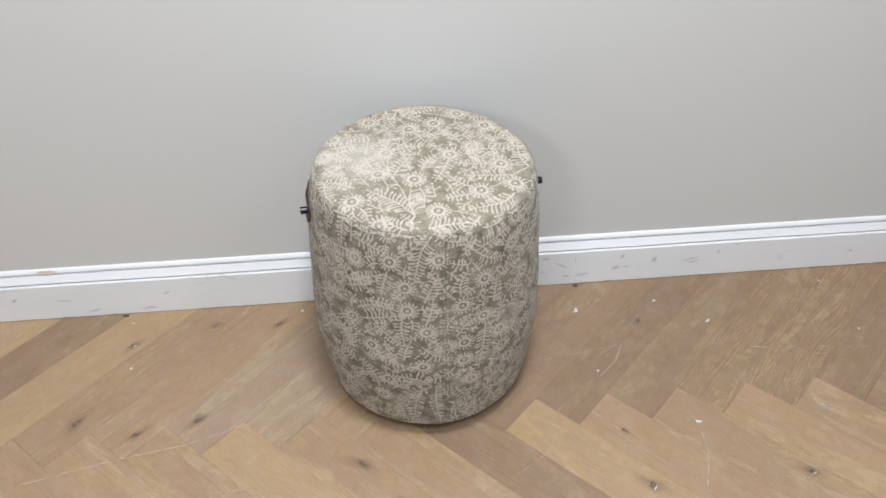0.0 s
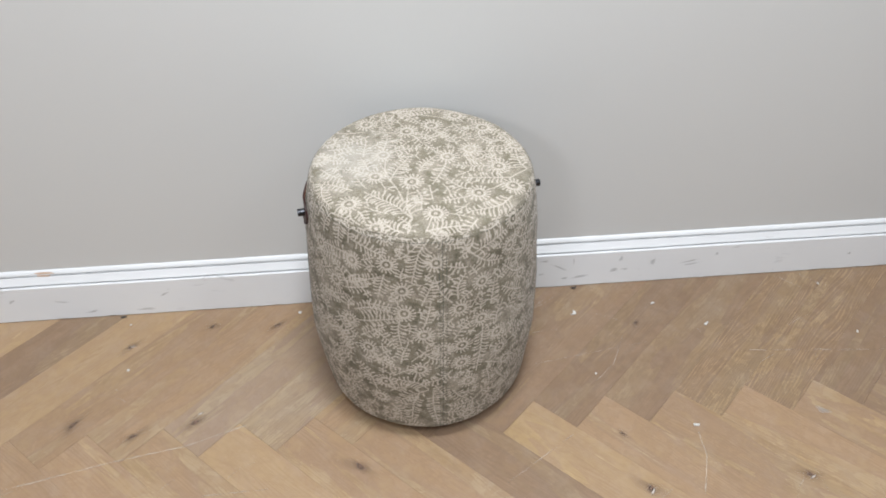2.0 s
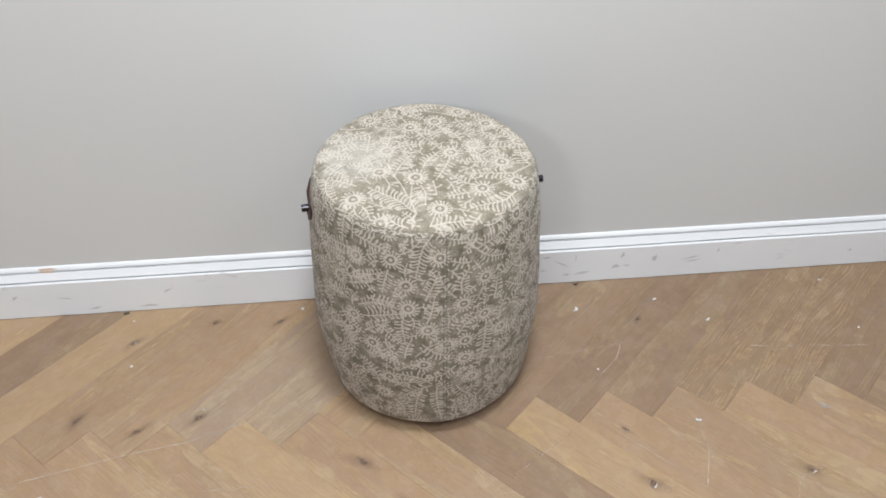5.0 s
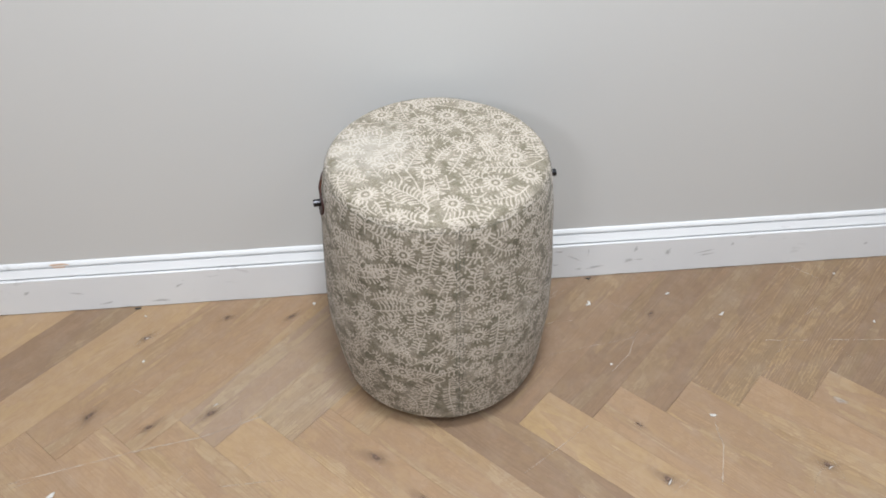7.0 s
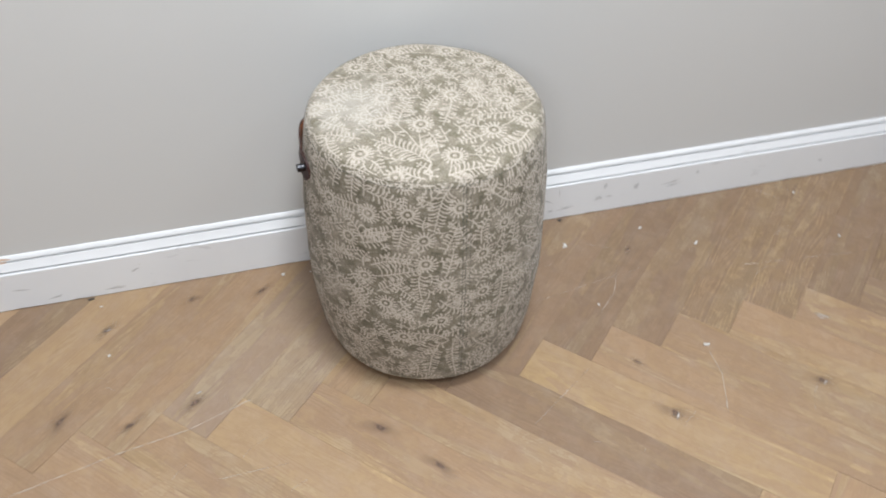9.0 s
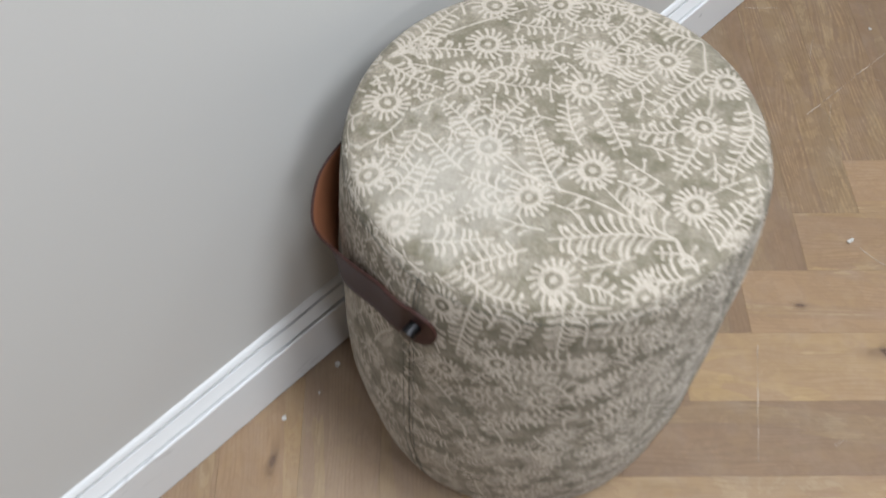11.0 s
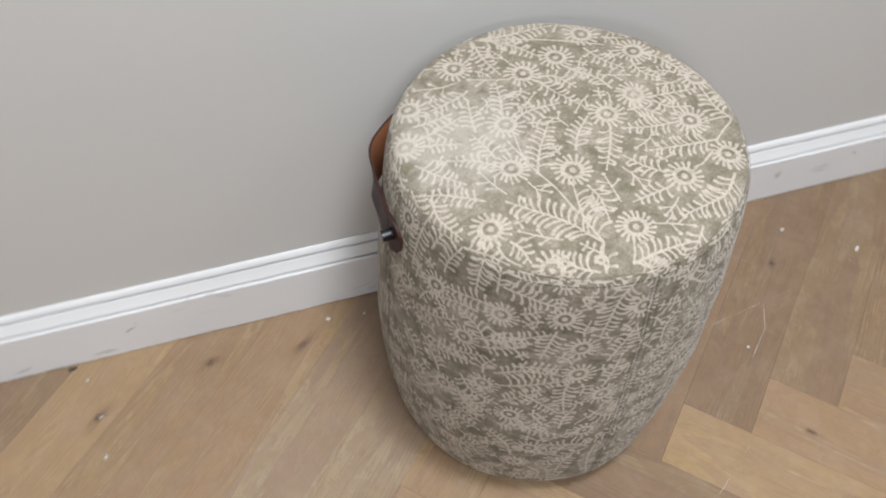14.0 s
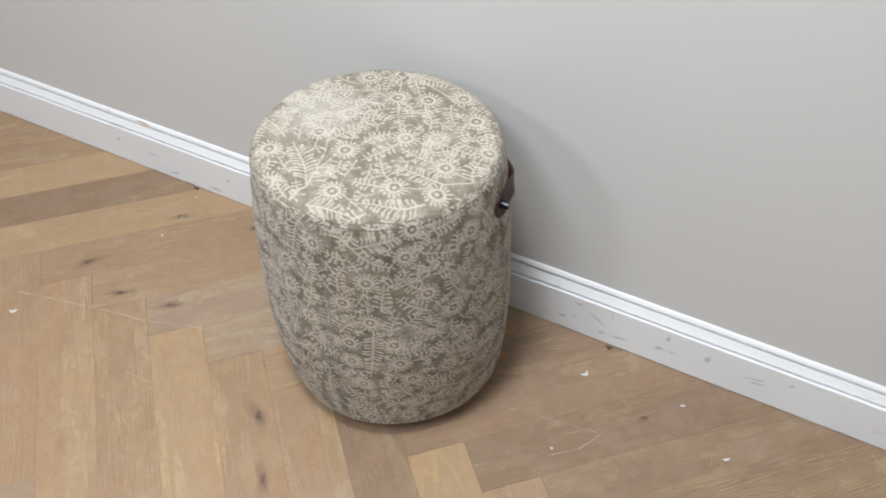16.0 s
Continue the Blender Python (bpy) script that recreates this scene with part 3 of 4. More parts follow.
            line.append((x, y))
            widths.append(width * (0.30 + 0.82 * ((k + 1) / n) ** 1.25) * (1.0 if k < n - 1 else 0.90))
        self.strip(line, widths)

    def path(self, points, n=14):
        """A smooth line through three or four points."""
        p = [Vector((*q, 0)) for q in points]
        ends = [p[0] * 2 - p[1]] + p + [p[-1] * 2 - p[-2]]
        out = []
        for k in range(len(p) - 1):
            a, b, c, d = ends[k:k + 4]
            for i in range(n):
                t = i / n
                out.append(0.5 * ((2 * b) + (c - a) * t + (2 * a - 5 * b + 4 * c - d) * t * t + (3 * b - a - 3 * c + d) * t ** 3))
        out.append(p[-1])
        return [(v.x, v.y) for v in out]

    def spray(self, points, leaf=0.0130, gap=0.0064, width=0.0016, sides=(1, -1), bare=0.12):
        """A fern: a thin stem with curved club-ended leaflets on both sides, shorter towards the tip."""
        r = self.rnd
        line = self.path(points)
        self.strip(line, [(0.00120 - 0.0004 * k / len(line)) * self.stroke for k in range(len(line))])
        lens = [0.0]
        for (x0, y0), (x1, y1) in zip(line, line[1:]):
            lens.append(lens[-1] + math.hypot(x1 - x0, y1 - y0))
        total = lens[-1]
        for sd in sides:
            s = total * bare + r.uniform(0, gap * 0.5)
            while s < total - 0.002:
                k = min(range(len(lens)), key=lambda i: abs(lens[i] - s))
                x0, y0 = line[max(k - 1, 0)]
                x1, y1 = line[min(k + 1, len(line) - 1)]
                a = math.atan2(y1 - y0, x1 - x0)
                shrink = 0.45 + 0.55 * min(1.0, (total - s) / (total * 0.55)) * min(1.0, 0.65 + s / total)
                self.leaflet(*line[k], a + sd * r.uniform(0.42, 0.66), leaf * shrink * r.uniform(1.02, 1.26), sd * r.uniform(0.75, 1.25), width * self.stroke * (0.72 + 0.28 * shrink))
                s += gap * r.uniform(0.88, 1.12)
        (xa, ya), (xb, yb) = line[-2], line[-1]
        self.leaflet(xb, yb, math.atan2(yb - ya, xb - xa), leaf * 0.4, 0.0, width * 0.7)
        for k, (x, y) in enumerate(line):
            self.mark(x, y, leaf * self.reach * (0.5 + 0.5 * min(1.0, (total - lens[k]) / (total * 0.5))))

    def stem(self, points):
        """A bare thin stalk that joins flowers and ferns."""
        line = self.path(points)
        self.strip(line, [0.00085] * len(line), False)
        for x, y in line:
            self.mark(x, y, 0.003)

    def twig(self, points):
        """A thin twig with a few stalks that end in berries."""
        r = self.rnd
        line = self.path(points, 6)
        self.strip(line, [0.00075] * len(line), False)
        m = len(line)
        for k, sd in ((m // 3, 1), (m // 2, -1), (2 * m // 3, 1), (m - 1, 0)):
            x, y = line[k]
            x0, y0 = line[max(k - 1, 0)]
            a = math.atan2(y - y0, x - x0) + sd * r.uniform(0.7, 1.1)
            d = r.uniform(0.008, 0.012) if sd else 0.003
            bx, by = x + d * math.cos(a), y + d * math.sin(a)
            self.strip([(x, y), ((x + bx) / 2, (y + by) / 2), (bx, by)], [0.0005, 0.0006, 0.0009])
            i0 = len(self.verts)
            for q in range(8):
                b = 6.28318 * q / 8
                self.verts.append((bx + 0.0021 * math.cos(b), by + 0.0019 * math.sin(b)))
            self.faces.append(tuple(range(i0, i0 + 8)))
        for x, y in line:
            self.mark(x, y, 0.006)

    def fill(self, inside, sprays, twigs):
        """Sprays out of flowers and between them wherever the cloth is still empty, then twigs."""
        r = self.rnd
        for count, short, long_, room in ((sprays, 0.036, 0.064, 3), (sprays, 0.026, 0.042, 3), (twigs, 0.018, 0.028, 2), (sprays, 0.016, 0.024, 2), (sprays, 0.009, 0.014, 2)):
            for _ in range(count):
                x, y = inside(r)
                a, bend = r.uniform(0, 6.28), r.uniform(-0.7, 0.7)
                if r.random() < 0.5:
                    bx, by, size = r.choice(self.blooms)
                    x, y = bx + size * 1.08 * math.cos(a), by + size * 1.08 * math.sin(a)
                d = r.uniform(short, long_)
                pts = [(x, y), (x + d / 2 * math.cos(a), y + d / 2 * math.sin(a))]
                pts.append((pts[1][0] + d / 2 * math.cos(a + bend), pts[1][1] + d / 2 * math.sin(a + bend)))
                w = self.margin * (1.0 if room == 3 else 0.62)
                probe = []
                for (px, py), h in ((pts[0], a), (((pts[0][0] + pts[1][0]) / 2, (pts[0][1] + pts[1][1]) / 2), a), (pts[1], a + bend / 2), (((pts[2][0] + pts[1][0]) / 2, (pts[2][1] + pts[1][1]) / 2), a + bend), (pts[2], a + bend)):
                    probe += [(px, py), (px - w * math.sin(h), py + w * math.cos(h)), (px + w * math.sin(h), py - w * math.cos(h))]
                if any(self.busy(*q) for q in probe):
                    continue
                if short == 0.018:
                    self.twig(pts)
                else:
                    self.spray(pts, leaf=0.0120 if long_ > 0.03 else 0.0088 if long_ > 0.02 else 0.0064, gap=0.0062 if long_ > 0.03 else 0.0054, width=0.0016 if long_ > 0.03 else 0.0014)

    def cover(self, u, v):
        """How much of the print lies at each place: the shapes drawn on a fine raster and read off softly."""
        cell = 0.0004
        lo, hi = (u.min(), v.min()), (u.max(), v.max())
        n, m = int((hi[0] - lo[0]) / cell) + 4, int((hi[1] - lo[1]) / cell) + 4
        ink = np.zeros((n, m), np.float32)
        pts = (np.array(self.verts) - lo) / cell + 1
        for f in self.faces:
            p = pts[list(f)]
            i0, j0 = np.maximum(np.floor(p.min(0)).astype(int), 0)
            i1, j1 = np.minimum(np.ceil(p.max(0)).astype(int) + 1, (n, m))
            if i1 <= i0 or j1 <= j0:
                continue
            x, y = np.arange(i0, i1)[:, None], np.arange(j0, j1)[None, :]
            q = np.roll(p, -1, 0)
            turn = ((p[:, 0] * q[:, 1] - p[:, 1] * q[:, 0]).sum() > 0) * 2 - 1
            inside = np.ones((i1 - i0, j1 - j0), bool)
            for (ax, ay), (bx, by) in zip(p, q):
                inside &= turn * ((bx - ax) * (y - ay) - (by - ay) * (x - ax)) >= -0.3
            ink[i0:i1, j0:j1] = np.maximum(ink[i0:i1, j0:j1], inside)
        ink = (ink + np.roll(ink, 1, 0) + np.roll(ink, -1, 0)) / 3
        ink = (ink + np.roll(ink, 1, 1) + np.roll(ink, -1, 1)) / 3
        x, y = (u - lo[0]) / cell + 1, (v - lo[1]) / cell + 1
        i, j = np.clip(x.astype(int), 0, n - 2), np.clip(y.astype(int), 0, m - 2)
        fx, fy = x - i, y - j
        return (ink[i, j] * (1 - fx) + ink[i + 1, j] * fx) * (1 - fy) + (ink[i, j + 1] * (1 - fx) + ink[i + 1, j + 1] * fx) * fy


def mm(*pairs):
    return [(x / 1000, y / 1000) for x, y in pairs]


seat = Cloth(-0.19, 0.19, -0.19, 0.19, 11, 0.0033, 0.74, 0.94)
for fx, fy in mm((24, 98), (76, 27), (114, -18), (-16, 84), (40, 9), (-78, 110), (76, -81), (128, -67), (-56, 23), (-18, -47), (-136, 69), (-70, -30),
                 (10, -121), (-152, 24), (-110, -88), (64, 126), (104, 87), (148, 36), (-74, -141)):
    seat.flower(fx, fy)
# ferns, berry twigs and stalks of the seat, the largest from one fork at its front
seat.spray(mm((-42, 145), (-14, 143), (33, 145)), 0.0150, 0.0064, 0.0018)
seat.spray(mm((-43, 144), (-16, 131), (6, 106)), 0.0120)
seat.spray(mm((-48, 144), (-46, 116), (-39, 93)), 0.0100)
seat.stem(mm((-49, 142), (-53, 128), (-63, 115)))
seat.twig(mm((-30, 80), (-48, 84), (-67, 90)))
seat.spray(mm((-6, 71), (4, 51), (17, 33)), 0.0110)
seat.spray(mm((-3, 76), (13, 71), (24, 54)), 0.0090)
seat.spray(mm((29, 83), (35, 72), (46, 63)), 0.0090)
seat.stem(mm((-43, 144), (0, 133), (42, 120), (80, 104)))
seat.spray(mm((-55, 35), (-49, 58), (-47, 74)), 0.0110)
seat.twig(mm((-47, 31), (-33, 39), (-17, 53)))
seat.spray(mm((-45, 29), (-25, 34), (-2, 35)), 0.0100)
seat.spray(mm((-86, 21), (-84, 39), (-81, 57)), 0.0110)
seat.spray(mm((-75, 77), (-90, 69), (-113, 62)), 0.0100)
seat.twig(mm((-82, 90), (-101, 89), (-119, 92)))
seat.spray(mm((-137, 28), (-118, 35), (-99, 42)), 0.0100)
seat.spray(mm((-79, -16), (-83, -1), (-89, 17)), 0.0100)
seat.stem(mm((-53, 11), (-55, -13), (-53, -29)))
seat.spray(mm((-50, -43), (-38, -17), (-19, 11)), 0.0120)
seat.twig(mm((-1, 3), (-7, 15), (-16, 20)))
seat.spray(mm((-140, 19), (-124, 17), (-107, 13)), 0.0090)
seat.spray(mm((-81, -23), (-97, -13), (-117, -6)), 0.0090)
seat.spray(mm((-150, 0), (-138, -15), (-118, -33)), 0.0110)
seat.twig(mm((-84, -57), (-91, -45), (-98, -29)))
seat.spray(mm((112, 83), (129, 67), (142, 42)), 0.0090)
seat.spray(mm((95, 75), (98, 56), (114, 43)), 0.0090)
seat.spray(mm((57, 105), (66, 86), (80, 69)), 0.0100)
seat.spray(mm((89, 21), (110, 21), (136, 21)), 0.0110)
seat.spray(mm((91, 16), (102, 4), (120, 0)), 0.0090)
seat.spray(mm((59, 40), (52, 57), (34, 76)), 0.0100)
seat.twig(mm((56, 62), (68, 58), (81, 55)))
seat.spray(mm((154, -23), (147, -8), (146, 14)), 0.0130)
seat.stem(mm((127, -22), (154, -23), (128, -47), (125, -55)))
seat.spray(mm((128, -47), (99, -47), (65, -45)), 0.0130)
seat.spray(mm((101, -17), (77, -17), (51, -13)), 0.0110)
seat.twig(mm((73, -23), (63, -32), (51, -37)))
seat.spray(mm((37, -6), (26, -30), (14, -51)), 0.0120)
seat.spray(mm((-6, -26), (4, -7), (18, 8)), 0.0110)
seat.twig(mm((33, 37), (25, 32), (14, 21)))
seat.stem(mm((47, 18), (52, 30), (52, 37)))
seat.stem(mm((118, -58), (100, -71), (89, -74)))
seat.spray(mm((62, -73), (47, -61), (36, -47)), 0.0110)
seat.spray(mm((61, -88), (41, -92), (23, -95)), 0.0100)
seat.twig(mm((9, -93), (8, -75), (7, -62)))
seat.spray(mm((123, -88), (101, -109), (61, -120)), 0.0140, 0.0064, 0.0018)
seat.twig(mm((61, -101), (51, -110), (43, -115)))
seat.spray(mm((-104, -59), (-132, -44), (-148, -37)), 0.0100)
seat.spray(mm((-147, -40), (-147, -63), (-137, -84)), 0.0110)
seat.spray(mm((-138, -95), (-120, -109), (-109, -121)), 0.0090)
seat.stem(mm((-109, -105), (-106, -117), (-96, -129)))
seat.spray(mm((-23, -129), (-47, -98), (-82, -69)), 0.0180, 0.0064, 0.0018, bare=0.14)
seat.spray(mm((-23, -129), (-29, -99), (-25, -68)), 0.0200, 0.0062, 0.0018, (-1,), 0.14)
seat.stem(mm((-33, -91), (-40, -62), (-51, -36), (-62, 3)))
seat.twig(mm((27, -122), (41, -126), (57, -132)))
seat.twig(mm((-55, -117), (-70, -109), (-85, -99)))
seat.stem(mm((-23, -129), (-29, -141), (-32, -155)))
seat.spray(mm((-32, -155), (-27, -143), (-40, -127)), 0.0090)
seat.spray(mm((-36, -153), (-53, -144), (-66, -131)), 0.0110)
seat.spray(mm((-7, -153), (14, -149), (43, -146)), 0.0120)
seat.stem(mm((4, -128), (-1, -143), (-7, -153)))
seat.spray(mm((-2, -153), (9, -160), (25, -161)), 0.0090)
seat.fill(lambda r: (r.uniform(-0.18, 0.18), r.uniform(-0.18, 0.18)), 1800, 700)
top_cover(seat)

ROUND = 0.177
flank = Cloth(radians(-182) * ROUND, radians(182) * ROUND, 0.0, 0.47, 5, 0.0036, 0.74, 0.94)
spots = [(-129, 384), (-111, 394), (-104, 349), (-103, 306), (-139, 332), (-131, 267), (-121, 222), (-94, 264), (-113, 153), (-96, 189), (-77, 309),
         (-66, 351), (-66, 276), (-57, 233), (-55, 194), (-76, 193), (-76, 232), (-49, 391), (-41, 323), (-85, 230), (-72, 145), (-88, 400),
         (-144, 235), (-151, 379), (-142, 157), (-114, 57), (-117, 109), (-112, 441), (-45, 430), (-30, 281), (-16, 315), (-18, 395), (-13, 429),
         (-25, 441), (-50, 156), (-33, 168), (-47, 98), (-53, 61), (-22, 217), (-11, 177), (-164, 347), (-155, 226), (-167, 425), (178, 433)]
for a, z in spots:
    flank.flower(radians(a) * ROUND, z / 1000, 0.0170)


def arc(*pairs):
    return [(radians(a) * ROUND, z / 1000) for a, z in pairs]


# ferns and twigs of the side, the largest below the front of the seat and near the foot
flank.spray(arc((-91, 441), (-96, 417), (-99, 373)), 0.0160)
flank.spray(arc((-70, 406), (-63, 413), (-51, 423)), 0.0140)
flank.spray(arc((-70, 404), (-63, 385), (-55, 376)), 0.0110)
flank.spray(arc((-72, 408), (-75, 433), (-72, 441)), 0.0110)
flank.spray(arc((-73, 387), (-76, 386), (-82, 392)), 0.0090)
flank.spray(arc((-78, 329), (-78, 354), (-75, 371)), 0.0110)
flank.twig(arc((-67, 335), (-69, 320), (-71, 309)))
flank.spray(arc((-95, 322), (-92, 347), (-89, 372)), 0.0110)
flank.spray(arc((-94, 280), (-92, 303), (-91, 324)), 0.0100)
flank.spray(arc((-130, 420), (-122, 416), (-114, 410)), 0.0110)
flank.spray(arc((-136, 377), (-143, 374), (-152, 365)), 0.0100)
flank.spray(arc((-134, 340), (-126, 350), (-115, 369)), 0.0110)
flank.spray(arc((-151, 298), (-142, 302), (-133, 314)), 0.0100)
flank.spray(arc((-123, 313), (-116, 314), (-108, 315)), 0.0100)
flank.spray(arc((-126, 272), (-117, 283), (-106, 295)), 0.0110)
flank.spray(arc((-105, 294), (-106, 271), (-105, 244)), 0.0110)
flank.spray(arc((-137, 240), (-133, 226), (-128, 216)), 0.0100)
flank.spray(arc((-119, 266), (-112, 250), (-107, 235)), 0.0100)
flank.spray(arc((-105, 202), (-104, 223), (-102, 240)), 0.0090)
flank.twig(arc((-100, 207), (-95, 224), (-90, 235)))
flank.spray(arc((-118, 205), (-111, 194), (-107, 192)), 0.0090)
flank.spray(arc((-92, 141), (-98, 158), (-107, 164)), 0.0130)
flank.spray(arc((-92, 139), (-101, 124), (-108, 102)), 0.0130)
flank.spray(arc((-97, 131), (-100, 103), (-102, 52)), 0.0130)
flank.spray(arc((-90, 130), (-90, 95), (-88, 46)), 0.0100)
flank.spray(arc((-67, 96), (-60, 117), (-62, 158)), 0.0140)
flank.spray(arc((-66, 94), (-72, 87), (-80, 87)), 0.0100)
flank.spray(arc((-65, 263), (-66, 223), (-68, 169)), 0.0120)
flank.spray(arc((-80, 248), (-76, 267), (-72, 273)), 0.0100)
flank.twig(arc((-109, 171), (-104, 184), (-99, 189)))
flank.twig(arc((-109, 404), (-103, 411), (-96, 434)))
flank.spray(arc((-42, 391), (-36, 386), (-29, 380)), 0.0120)
flank.spray(arc((-39, 421), (-31, 423), (-22, 425)), 0.0120)
flank.spray(arc((-40, 352), (-39, 368), (-34, 379)), 0.0110)
flank.spray(arc((-42, 327), (-48, 343), (-53, 361)), 0.0110)
flank.spray(arc((-23, 295), (-29, 320), (-31, 349)), 0.0110)
flank.spray(arc((-22, 294), (-15, 281), (-1, 265)), 0.0100)
flank.spray(arc((-30, 298), (-23, 291), (-21, 293)), 0.0100)
flank.spray(arc((-40, 290), (-46, 300), (-53, 319)), 0.0120)
flank.spray(arc((-61, 298), (-60, 321), (-59, 342)), 0.0110)
flank.spray(arc((-58, 252), (-57, 272), (-54, 291)), 0.0110)
flank.spray(arc((-24, 255), (-17, 263), (-8, 263)), 0.0110)
flank.spray(arc((-36, 244), (-42, 246), (-47, 266)), 0.0100)
flank.spray(arc((-39, 196), (-35, 206), (-27, 207)), 0.0100)
flank.spray(arc((-56, 214), (-50, 217), (-43, 223)), 0.0100)
flank.spray(arc((-27, 174), (-21, 171), (-12, 170)), 0.0100)
flank.spray(arc((-20, 325), (-21, 348), (-22, 366)), 0.0100)
flank.spray(arc((-12, 334), (-13, 359), (-15, 379)), 0.0100)
flank.spray(arc((-40, 136), (-32, 137), (-24, 140)), 0.0100)
flank.spray(arc((-64, 82), (-57, 98), (-50, 98)), 0.0100)
flank.spray(arc((-42, 101), (-35, 95), (-28, 96)), 0.0090)
flank.spray(arc((-11, 202), (-6, 214), (-1, 223)), 0.0100)
flank.spray(arc((-131, 392), (-138, 391), (-146, 386)), 0.0110)
flank.spray(arc((-133, 329), (-128, 335), (-122, 343)), 0.0100)
flank.spray(arc((-132, 362), (-126, 350), (-120, 352)), 0.0110)
flank.spray(arc((-155, 289), (-147, 290), (-137, 296)), 0.0110)
flank.spray(arc((-139, 244), (-136, 220), (-130, 203)), 0.0110)
flank.spray(arc((-128, 292), (-120, 306), (-110, 305)), 0.0110)
flank.spray(arc((-157, 332), (-150, 336), (-143, 349)), 0.0100)
flank.spray(arc((-119, 216), (-114, 202), (-109, 213)), 0.0100)
flank.spray(arc((-125, 242), (-119, 259), (-113, 272)), 0.0100)
flank.spray(arc((-149, 402), (-148, 420), (-145, 440)), 0.0100)
rnd = random.Random(4)
for _ in range(4000):
    u, v = rnd.uniform(radians(-180) * ROUND, radians(180) * ROUND), rnd.uniform(0.03, 0.43)
    around = [(u + d * math.cos(k), v + d * math.sin(k)) for k in range(7) for d in (0.014, 0.024)]
    if (v > 0.11 and math.degrees(u / ROUND) < 8) or v < 0.05:
        continue
    if not any(flank.busy(*q) for q in around + [(u, v)]):
        flank.flower(u, v, 0.0168)
        flank.mark(u, v, 0.027)
flank.taken[:] = flank.taken & False
for f in spots:
    flank.mark(radians(f[0]) * ROUND, f[1] / 1000, 0.0130)
for i in range(0, len(flank.verts), 4):
    flank.mark(*flank.verts[i], 0.0012)
flank.fill(lambda r: (r.uniform(radians(-178) * ROUND, radians(178) * ROUND), r.uniform(0.005, 0.46)), 5000, 1500)
side_cover(flank)
piping()


# ---- leather handles ----
def handle(start, turn, sweep, slack, tilt):
    """A strap riveted at both ends that bows away from the side; turn is +1 or -1, the way round to its rear end."""
    n, w = 72, 9
    def line(s):
        a = start - turn * 6.0 + turn * s * (sweep + 12.0)
        t = min(max((s * (sweep + 12.0) - 6.0) / sweep, 0.0), 1.0)
        free = min(max((t - 0.13) / 0.64, 0.0), 1.0)
        bow = slack * math.sin(math.pi * free) ** 1.4
        near = min(max(min(free, 1 - free) / 0.50, 0.0), 1.0)
        ease = near * near * (3 - 2 * near)
        late = min(max((free - 0.22) / 0.36, 0.0), 1.0) * min((1 - free) / 0.28, 1.0)
        late = late * late * (3 - 2 * late)
        z = 0.3870 - 0.018 * ease - 0.036 * t
        base = side_point(a, z, 0.0)
        out = Vector((math.cos(radians(a)), math.sin(radians(a)), 0))
        return base + out * (bow + 0.0024), out, late
    outer, inner = [], []
    for i in range(n + 1):
        s = 0.5 - 0.5 * math.cos(math.pi * i / n)
        p, out, lean = line(s)
        edge = min(s, 1 - s) * (sweep + 12.0) * 0.0031
        half = 0.0195 * math.sqrt(max(0.0, 1 - max(0.0, 1 - edge / 0.0195) ** 2)) + 0.0002
        half *= 1.0 - 0.10 * math.sin(math.pi * s)
        for k in range(w):
            h = half * (2 * k / (w - 1) - 1)
            flare = out * (0.0012 * (h / 0.0175) ** 2 + (tilt * lean - 0.07) * h)
            up = Vector((0, 0, h * (1 - 0.22 * lean)))
            outer.append(p + up + flare)
            inner.append(p + up + flare - out * 0.0024)
    verts = outer + inner
    m = len(outer)
    faces_out, faces_in = [], []
    for i in range(n):
        for k in range(w - 1):
            a = i * w + k
            q = (a, a + w, a + w + 1, a + 1)
            faces_out.append(q)
            faces_in.append(tuple(m + v for v in reversed(q)))
    rim = [k for k in range(w)] + [i * w + w - 1 for i in range(1, n + 1)] + [n * w + k for k in range(w - 2, -1, -1)] + [i * w for i in range(n - 1, 0, -1)]
    for a, b in zip(rim, rim[1:] + rim[:1]):
        faces_in.append((a, b, m + b, m + a))
    me = bpy.data.meshes.new("handle")
    me.from_pydata([tuple(v) for v in verts], [], faces_out + faces_in)
    me.materials.append(LEATHER)
    me.materials.append(SUEDE)
    nb, nf = len(faces_out), len(faces_out) * 2
    for i, poly in enumerate(me.polygons):
        poly.use_smooth = i < nf
        poly.material_index = 1 if nb <= i < nf else 0
    me.update()
    strap = new("handle", me)
    strap.parent = pouf
    tagged(strap, "dark brown leather strap with a raw tan back")
    for t in (6.0 / (sweep + 12.0), 1 - 6.0 / (sweep + 12.0)):
        p, out, lean = line(t)
        bm = bmesh.new()
        bmesh.ops.create_cone(bm, cap_ends=True, segments=32, radius1=0.0058, radius2=0.0058, depth=0.011)
        bmesh.ops.bevel(bm, geom=[e for e in bm.edges if abs(e.verts[0].co.z - e.verts[1].co.z) < 1e-6 and e.verts[0].co.z > 0], offset=0.0006, segments=2, affect="EDGES")
        bmesh.ops.transform(bm, matrix=Matrix.Translation(p + out * 0.0052) @ out.to_track_quat("Z", "Y").to_matrix().to_4x4(), verts=bm.verts)
        stud = part("stud", bm, STEEL, strap, "gunmetal rivet", False)


handle(187.0, -1, 92.0, 0.0102, 0.60)
handle(6.0, 1, 75.0, 0.0060, 0.06)


